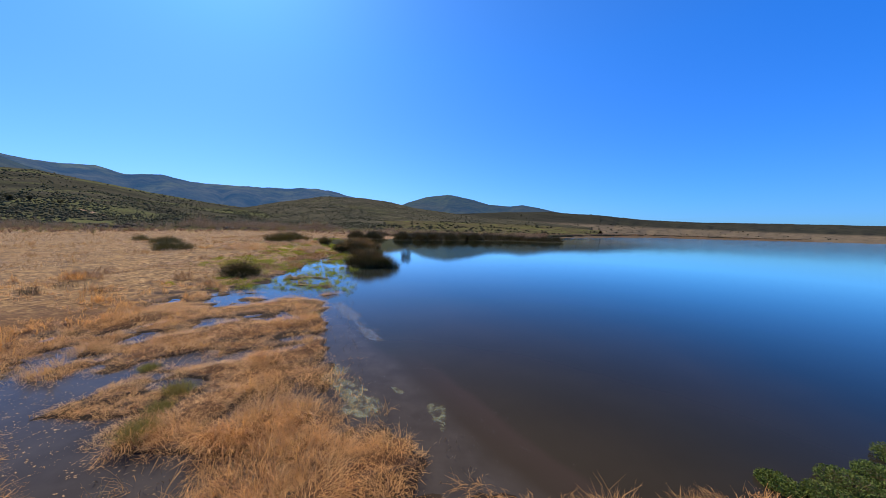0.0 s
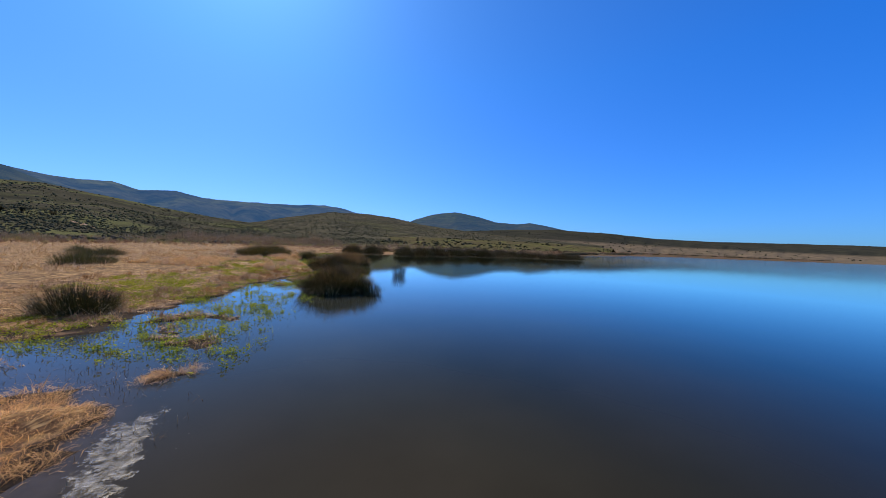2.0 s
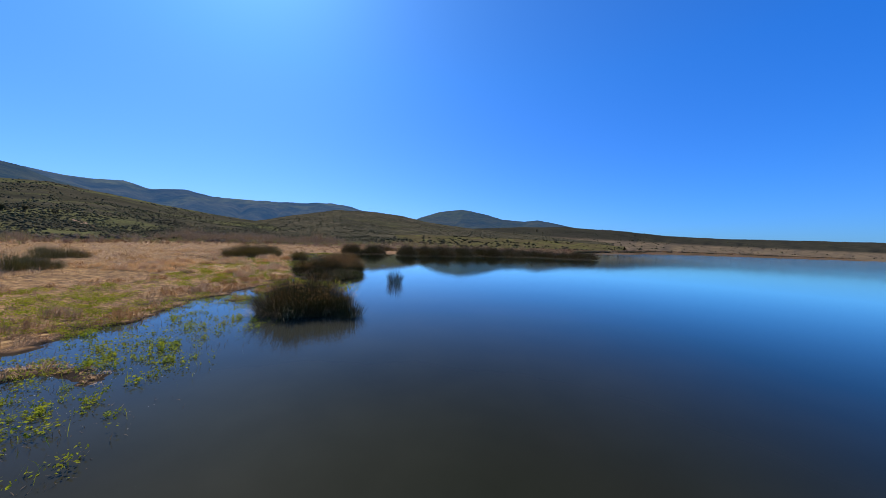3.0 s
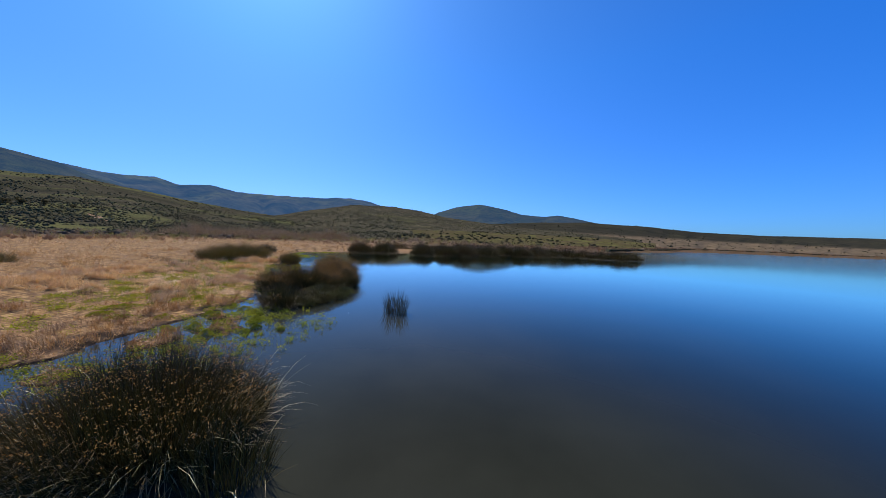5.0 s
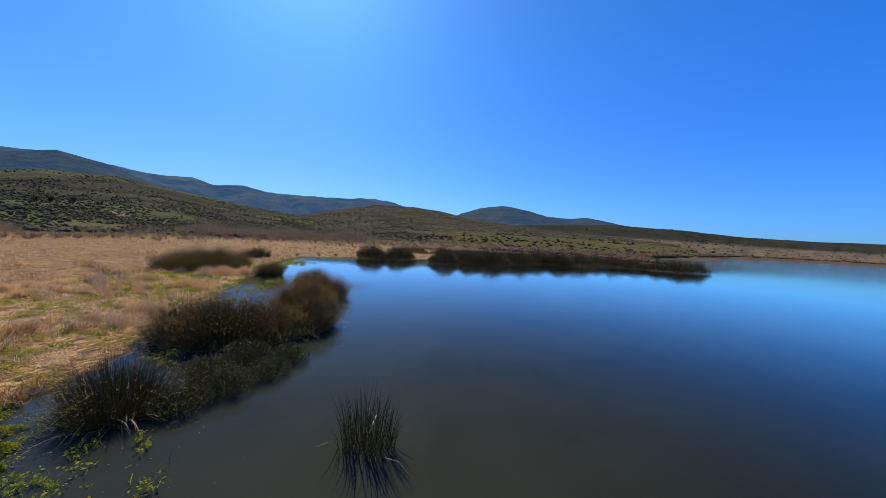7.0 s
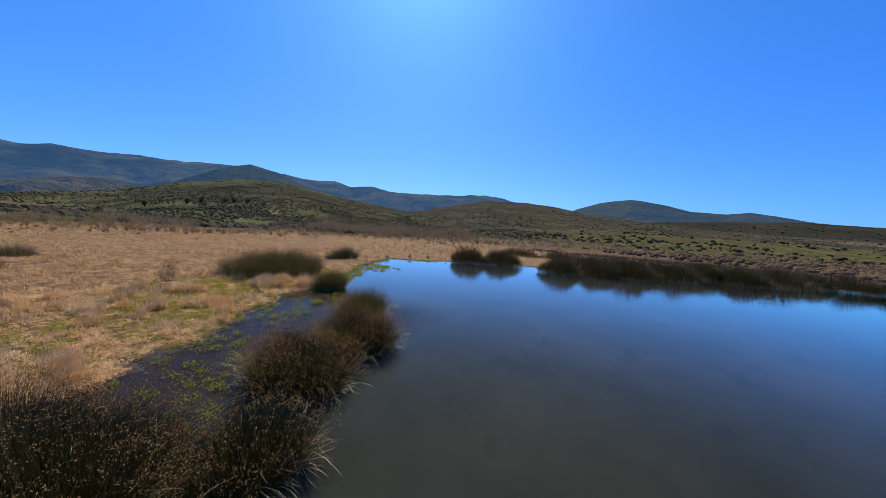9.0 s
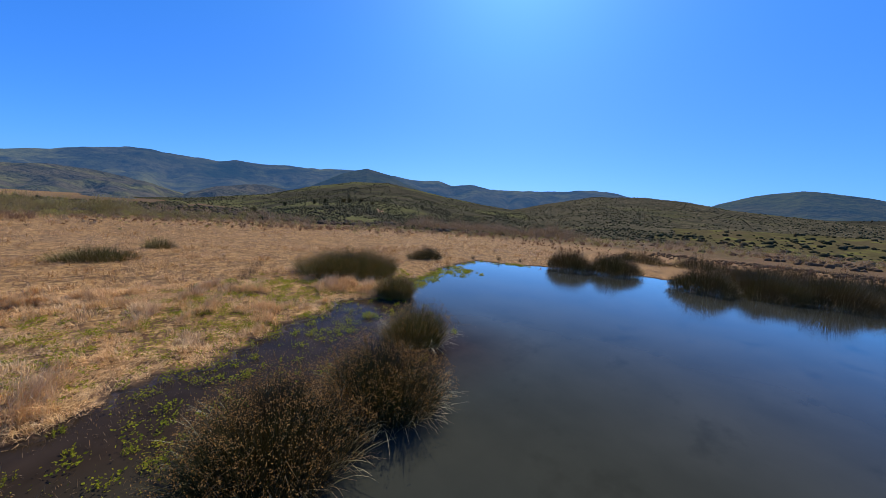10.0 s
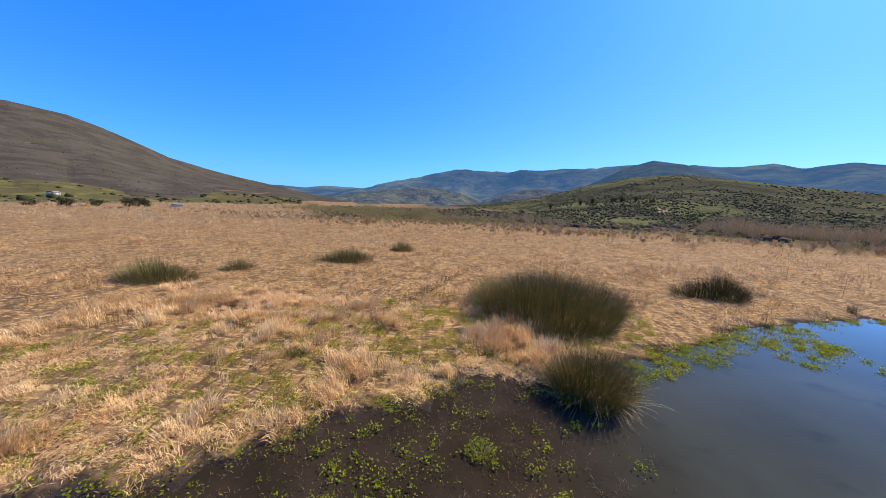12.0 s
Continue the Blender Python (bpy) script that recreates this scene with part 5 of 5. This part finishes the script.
MOUND = "dense yellow-green herb cushion on the muddy lake edge"
for bx, by, rx, ry, tall in [(-18.7, 61.2, 0.5, 0.9, 0.22), (-17.7, 60.6, 0.35, 0.7, 0.2), (-15.0, 60.9, 0.4, 0.7, 0.26), (-14.5, 60.2, 0.5, 0.8, 0.26), (-17.8, 63.2, 0.4, 0.8, 0.22), (-16.6, 62.7, 0.35, 0.6, 0.2),
                             (-15.7, 62.1, 0.3, 0.5, 0.2), (-13.6, 59.1, 0.3, 0.6, 0.25), (-12.0, 59.3, 0.4, 0.35, 0.2), (-13.7, 58.3, 0.5, 0.4, 0.2), (-23.7, 64.7, 0.8, 1.4, 0.2), (-25.4, 65.2, 0.9, 1.5, 0.2), (-25.2, 60.1, 0.7, 1.6, 0.2),
                             (-24.5, 58.6, 0.6, 1.2, 0.2), (-22.6, 58.2, 0.5, 1.0, 0.2), (-17.2, 58.3, 0.9, 0.6, 0.25), (-15.4, 57.3, 0.7, 0.5, 0.25), (-18.4, 57.6, 0.8, 0.5, 0.22), (-16.6, 59.4, 0.6, 0.4, 0.2), (-20.5, 59.2, 0.6, 0.9, 0.2)]:
    herb_mound(bx, by, rx * 0.68, ry * 0.72, tall, -30, int(900 + 1500 * rx * ry), MOUND)


def grass_tuft(x, y, wide, tall, count, label):
    """A soft tuft of fine living grass."""
    n = count
    b = np.stack([rng.normal(0, wide / 2, n), rng.normal(0, wide / 2, n), np.zeros(n)], 1)
    v, t = wisps(b, tall * rng.uniform(0.5, 1.1, n), rng.uniform(0.006, 0.014, n), rng.uniform(0, 6.28, n), np.abs(rng.normal(0.3, 0.3, n)), rng.uniform(0.1, 1.2, n))
    ob = tagged(new("grass_tuft", mesh_of("grass_tuft", v, t, GRASS)), label, "grass", "olive grass tufts")
    ob.location = (x, y, float(ground_height(np.array([x]), np.array([y]))[0]) - 0.02)


for bx, by, wide, tall in [(-6.6, 13.0, 0.45, 0.50), (-5.5, 10.6, 0.42, 0.55), (-6.2, 11.9, 0.30, 0.40), (-6.0, 22.6, 0.40, 0.45), (-9.2, 14.6, 0.30, 0.35)]:
    grass_tuft(bx, by, wide, tall, 900, "soft olive-green grass tuft among rust-brown marsh grass")


def stalk_tuft(x, y, wide, tall, count, label):
    """Broken dead stalks with a little olive green among them."""
    root = tagged(new("stalk_tuft"), label, "dead stalks", "dead stalk tufts")
    root.location = (x, y, float(ground_height(np.array([x]), np.array([y]))[0]) - 0.03)
    for name, mat, n in (("dead_foliage", DRYDARK, count), ("foliage", TULE, count // 2)):
        b = np.stack([rng.normal(0, wide / 2, n), rng.normal(0, wide / 3, n), np.zeros(n)], 1)
        v, t = blades(b, tall * rng.uniform(0.4, 1.1, n), rng.uniform(0.012, 0.024, n), rng.uniform(0, 6.28, n), np.abs(rng.normal(0.15, 0.2, n)), rng.uniform(0, 0.8, n))
        tagged(part(name, mesh_of(name, v, t, mat), root), kind="stuff")


for sx, sy, wide, tall in [(-27.6, 24.2, 0.9, 1.0), (-28.6, 27.2, 1.6, 0.8), (-24.5, 26.0, 0.8, 0.6), (-43.2, 80.2, 0.7, 0.9), (-43.2, 83.2, 1.0, 0.9), (-50.0, 85.5, 1.6, 1.0),
                           (-54.2, 87.1, 1.6, 1.0), (-47.0, 84.5, 1.2, 0.8), (-39.0, 74.5, 0.8, 0.7), (-36.5, 80.5, 0.7, 0.7), (-52.5, 125.0, 0.5, 1.2), (-49.5, 129.5, 0.5, 1.2), (-46.5, 132.5, 0.5, 1.0), (-31.5, 62.5, 1.0, 0.7), (-38.0, 66.5, 1.4, 0.8)]:
    stalk_tuft(sx, sy, wide, tall, 70, "clump of dead brown stalks with sparse olive shoots")


# ---- scum and litter on the water ----
def flecks(name, label, mat, line, wide, count, size, category):
    line = np.array(line, dtype=float)
    k = rng.uniform(0, len(line) - 1.001, count)
    i = k.astype(int)
    at = line[i] + (line[i + 1] - line[i]) * (k - i)[:, None] + rng.normal(0, 1, (count, 2)) * wide
    at = at[fbm(at[:, 0] / 0.5, at[:, 1] / 0.5, 401) + rng.normal(0, 0.08, len(at)) > 0.44]
    v, t = leaves(np.stack([at[:, 0], at[:, 1], np.full(len(at), 0.012)], 1), size * rng.uniform(0.4, 1.6, len(at)), 0.05)
    v[:, 2] = 0.006 + 0.006 * np.abs(np.sin(v[:, 0] * 91 + v[:, 1] * 57))
    tagged(new(name, mesh_of(name, v, t, mat)), label, category, kind="stuff")


def film(name, label, mat, line, wide, cell, grain, threshold, category, seed, wander=1.6):
    """A thin ragged film on the water: small cells kept where a lumpy mask along a line of the plan is dense."""
    line = np.array(line, dtype=float)
    (x0, y0), (x1, y1) = line.min(axis=0) - 2 * wide, line.max(axis=0) + 2 * wide
    gx, gy = np.meshgrid(np.arange(x0, x1, cell), np.arange(y0, y1, cell))
    gx, gy = gx.ravel(), gy.ravel()
    gap = np.full(len(gx), 1e9)
    for (ax, ay), (bx, by) in zip(line, line[1:]):
        dx, dy = bx - ax, by - ay
        t = np.clip(((gx - ax) * dx + (gy - ay) * dy) / (dx * dx + dy * dy), 0, 1)
        gap = np.minimum(gap, np.hypot(gx - ax - t * dx, gy - ay - t * dy))
    gap = gap + (fbm(gx / 1.1, gy / 1.1, seed + 3) - 0.47) * wander * wide
    full = np.exp(-((np.maximum(gap, 0) / wide) ** 2))
    ok = full * (0.25 + 1.5 * fbm(gx / grain, gy / grain, seed, 5)) + rng.normal(0, 0.12, len(gx)) > threshold
    gx, gy = gx[ok], gy[ok]
    n, h = len(gx), cell * 0.62
    c = np.stack([gx, gy], 1)[:, None, :] + np.array([(-h, -h), (h, -h), (h, h), (-h, h)])[None] * rng.uniform(0.7, 1.2, (n, 4, 1))
    z = 0.005 + 0.012 * fbm(c[..., 0] / 0.15, c[..., 1] / 0.15, 77) + rng.uniform(0, 0.002, (n, 1))
    v = np.concatenate([c, z[..., None]], 2).reshape(-1, 3)
    k = np.arange(n)[:, None] * 4
    t = np.concatenate([k + [0, 1, 2], k + [0, 2, 3]], 1).reshape(-1, 3)
    tagged(new(name, mesh_of(name, v, t, mat)), label, category, kind="stuff")


film("foam", "pale wet foam drifted along the waterline", FOAM, [(-5.6, 26.2), (-4.9, 25.0), (-4.1, 23.8), (-2.9, 21.7), (-1.75, 20.0), (-1.0, 19.0)], 0.54, 0.034, 0.14, 0.63, "foam", 501, 2.2)
flecks("foam", "thin line of pale foam specks drifting off the bank", LITTER, [(-4.6, 24.2), (-3.0, 21.2), (-1.5, 19.0), (0.1, 17.4), (2.1, 15.4), (3.7, 13.0), (5.6, 10.8)], 0.5, 1000, 0.012, "foam")
film("algae", "pale green algae film floating by the grassy bank", ALGAE, [(-2.1, 15.4), (-1.4, 14.2), (-0.6, 13.4), (0.2, 12.6)], 0.75, 0.04, 0.30, 0.78, "algae", 505)
film("algae", "small patch of green algae near the bank", ALGAE, [(0.9, 13.9), (1.2, 13.7)], 0.22, 0.035, 0.2, 0.80, "algae", 507)
film("algae", "ragged patch of green algae in the shallows", ALGAE, [(2.5, 12.8), (2.8, 11.8)], 0.35, 0.035, 0.2, 0.86, "algae", 509)
flecks("litter", "pale specks of plant litter floating on the shallows", LITTER, [(-8.5, 31), (-5.0, 22), (-2.0, 16), (0.5, 13), (4, 11)], 1.1, 500, 0.014, "litter")
flecks("litter", "broken straw litter floating in the marsh pools", STRAWBROWN, [(-13.0, 13.5), (-11.0, 12.2), (-8.2, 10.4), (-5.4, 9.3), (-3.0, 9.3)], 0.9, 1500, 0.03, "litter")
flecks("litter", "pale specks of plant litter among the wading plants", LITTER, [(-10, 30), (-11, 36), (-13, 42), (-14, 52), (-13, 60), (-16, 66)], 2.2, 1200, 0.018, "litter")


def stubble(count, x0, x1, y0, y1, near, far, seed, mat=None, tall=0.30, name="stubble", label="short dark dead stalks in the muddy shallows"):
    """Short stalks standing in the shallows and on the wet mud."""
    x, y = rng.uniform(x0, x1, count), rng.uniform(y0, y1, count)
    d = shore_distance(x, y)
    ok = (d > near) & (d < far) & (fbm(x / 1.2, y / 1.2, seed) + rng.normal(0, 0.1, count) - 0.02 * np.abs(d) > 0.44)
    x, y, n = x[ok], y[ok], int(ok.sum())
    v, t = wisps(np.stack([x, y, np.full(n, -0.04)], 1), rng.uniform(0.08, tall, n), rng.uniform(0.010, 0.022, n), rng.uniform(0, 6.28, n), rng.uniform(0, 1.2 if mat is None else 0.5, n), rng.uniform(0, 0.8, n))
    v[:, 2] = np.maximum(v[:, 2], np.tile([-0.04, 0.01, 0.01, 0.008], n))
    tagged(new(name, mesh_of(name, v, t, mat or DRYDARK)), label, "stalks", kind="stuff")


stubble(40000, -36, -14, 66, 97, -11.0, 1.0, 601)
stubble(3000, -36, -18, 70, 97, -11.0, 0.5, 611, STRAWBROWN, 0.35, "pale_stems", "pale broken straw stems on the wet mud")
stubble(1500, -20, -9.5, 50, 63, -9.5, -3.0, 609, WADER, 0.5, "green_stems", "thin upright green stems standing in open shallows")
stubble(12000, -22, -6, 27, 68, -8.5, 1.0, 603)
stubble(900, -20, -6, 30, 47, -9.0, -4.5, 607, WADER, 0.55, "green_stems", "thin upright green stems standing in the shallows")
stubble(9000, -16, 4, 5, 30, -1.5, 6.0, 605)


# ---- far details ----
def track(name, label, h, line, wide):
    """A bare earth track laid on a hill along bearings and distances."""
    line = np.array(line, dtype=float)
    k = np.linspace(0, len(line) - 1.001, 40)
    i = k.astype(int)
    p = line[i] + (line[i + 1] - line[i]) * (k - i)[:, None]
    rows = []
    for off in (-0.5, -0.2, 0.2, 0.5):
        x, y, z = hill_surface(h, p[:, 0] + np.degrees(off * wide / p[:, 1]), p[:, 1])
        rows.append(np.stack([x, y, z + 0.35], 1))
    me = mesh_of(name, np.concatenate(rows), grid_tris(40, 4), EARTH)
    tagged(new(name, me), label, "track", kind="structure")


hill_scrub("hill_scrub", "grey-green scrub scattered over a bare brown mountain", BARE_MOUNTAIN, 6500, 270, 980, 0.62, GREYSCRUB, 0.42)
hill_scrub("meadow_scrub", "dark bushes and scrub on a low green slope", GREEN_FOOT, 1500, 245, 520, 1.5, SCRUB, 0.47, 5)
track("track_1", "bare orange earth track up the scrub hill", C_HILL, [(-55.0, 282), (-55.5, 298), (-56.0, 318)], 5.5)


track("track_2", "pale bare track across the foot of the brown mountain", BARE_MOUNTAIN, [(-131.0, 560), (-129.0, 600), (-127.0, 590), (-124.5, 640)], 5.0)


def box(cx, cy, cz, sx, sy, sz):
    v = np.array([(x, y, z) for z in (-0.5, 0.5) for y in (-0.5, 0.5) for x in (-0.5, 0.5)]) * (sx, sy, sz) + (cx, cy, cz)
    t = np.array([(0, 2, 1), (1, 2, 3), (4, 5, 6), (5, 7, 6), (0, 1, 4), (1, 5, 4), (2, 6, 3), (3, 6, 7), (0, 4, 2), (2, 4, 6), (1, 3, 5), (3, 7, 5)])
    return v, t


def farm_building(x, y, z, turn, long, deep, high, bays, label):
    """A low gabled farm building with a door and window openings along its front."""
    root = tagged(new("farm_building"), label, "building", "far buildings")
    root.location, root.rotation_euler[2] = (x, y, z), radians(turn)
    v, t = box(0, 0, high / 2, long, deep, high)
    part("wall", mesh_of("wall", v, t, WHITEWASH), root)
    for side in (-1, 1):
        w = deep / 2 + 0.4
        v = np.array([(a * (long / 2 + 0.4), side * b * w, high + 0.05 + (1 - b) * deep * 0.22 + up) for up in (0, 0.12) for b in (0, 1) for a in (-1, 1)])
        t = box(0, 0, 0, 1, 1, 1)[1]
        part("roof", mesh_of("roof", v, t, TINROOF), root, "pale sheet metal roof slope")
    v, t = box(-long * 0.11, -deep / 2, 0.42 * high, 0.95, 0.10, 0.84 * high)
    part("door", mesh_of("door", v, t, TINROOF), root, "grey sheet metal door")
    for i in range(bays):
        at = (i + 0.5) / bays * long - long / 2
        for side in (-1, 1):
            v, t = box(at, side * deep / 2, high * 0.55, 0.9, 0.12, 0.9)
            part("window", mesh_of("window", v, t, BARK), root, "dark window opening")


WHITEWASH = plain_material("whitewash", (0.78, 0.76, 0.72), (0.68, 0.66, 0.62), 0.6)
TINROOF = plain_material("sheet_metal_roof", (0.42, 0.42, 0.41), (0.34, 0.34, 0.33), 0.5, 0.9)
for b, r, turn, long, deep, high, bays, label in [(-146.8, 330.0, 33, 7.0, 3.5, 1.9, 2, "small white farm building on a green slope"), (-136.0, 252.0, 46, 14.0, 5.0, 1.1, 3, "long low pale farm shed at the edge of the plain")]:
    x, y, z = hill_surface(GREEN_FOOT, np.array([b]), np.array([r]))
    z = max(float(z[0]), float(ground_height(x, y)[0]))
    farm_building(float(x[0]), float(y[0]), z - 0.2, turn, long, deep, high, bays, label)


def tree(x, y, z, tall, wide, label):
    root = tagged(new("tree"), label, "tree", "far trees")
    root.location = (x, y, z)
    bm = bmesh.new()
    bmesh.ops.create_cone(bm, cap_ends=True, segments=7, radius1=tall * 0.045, radius2=tall * 0.02, depth=tall * 0.6, matrix=Matrix.Translation((0, 0, tall * 0.3)))
    me = bpy.data.meshes.new("trunk")
    bm.to_mesh(me)
    bm.free()
    me.materials.append(BARK)
    part("trunk", me, root)
    for k in range(5):
        turn, up = k * 1.31 + x, tall * (0.22 + 0.07 * k)
        reach = Vector((math.cos(turn) * wide * 0.75, math.sin(turn) * wide * 0.75, tall * 0.16))
        bm = bmesh.new()
        bmesh.ops.create_cone(bm, cap_ends=True, segments=5, radius1=tall * 0.02, radius2=tall * 0.006, depth=reach.length,
                              matrix=Matrix.Translation(Vector((0, 0, up)) + reach / 2) @ reach.to_track_quat("Z", "Y").to_matrix().to_4x4())
        me = bpy.data.meshes.new("limb")
        bm.to_mesh(me)
        bm.free()
        me.materials.append(BARK)
        part("limb", me, root)
    clumps, each = 16, 42
    n = clumps * each
    c = rng.normal(0, 1, (clumps, 3))
    c = c / np.linalg.norm(c, axis=1)[:, None] * rng.uniform(0.35, 0.95, (clumps, 1))
    q = np.repeat(c, each, axis=0) + rng.normal(0, 0.17, (n, 3))
    v, t = leaves(q * np.array([wide, wide, tall * 0.42]) + np.array([0, 0, tall * 0.56]), rng.uniform(0.04, 0.09, n) * tall)
    part("crown", mesh_of("crown", v, t, SCRUB), root)


for b, r, tall, wide in [(-66.5, 345, 5, 1.5), (-65.0, 352, 6.5, 1.8), (-62.2, 350, 5, 2.8), (-61.2, 345, 5.5, 2.4), (-59.6, 355, 5, 1.7), (-57.5, 340, 4, 2.0), (-70.5, 335, 5, 1.4), (-74.0, 300, 4, 2.2)]:
    x, y, z = hill_surface(C_HILL, np.array([b]), np.array([float(r)]))
    tree(float(x[0]), float(y[0]), float(z[0]) - 0.3, tall, wide, "dark evergreen tree on the far hillside")
for x, y, tall, wide in [(-150, -101, 4.5, 3.4), (-158, -96, 4.0, 3.0), (-168, -90, 5.5, 4.0), (-172, -86, 5.0, 3.4), (-142, -108, 3.6, 2.6)]:
    z = float(ground_height(np.array([float(x)]), np.array([float(y)]))[0])
    tree(x, y, z - 0.3, tall, wide, "broad dark oak beyond the straw plain")
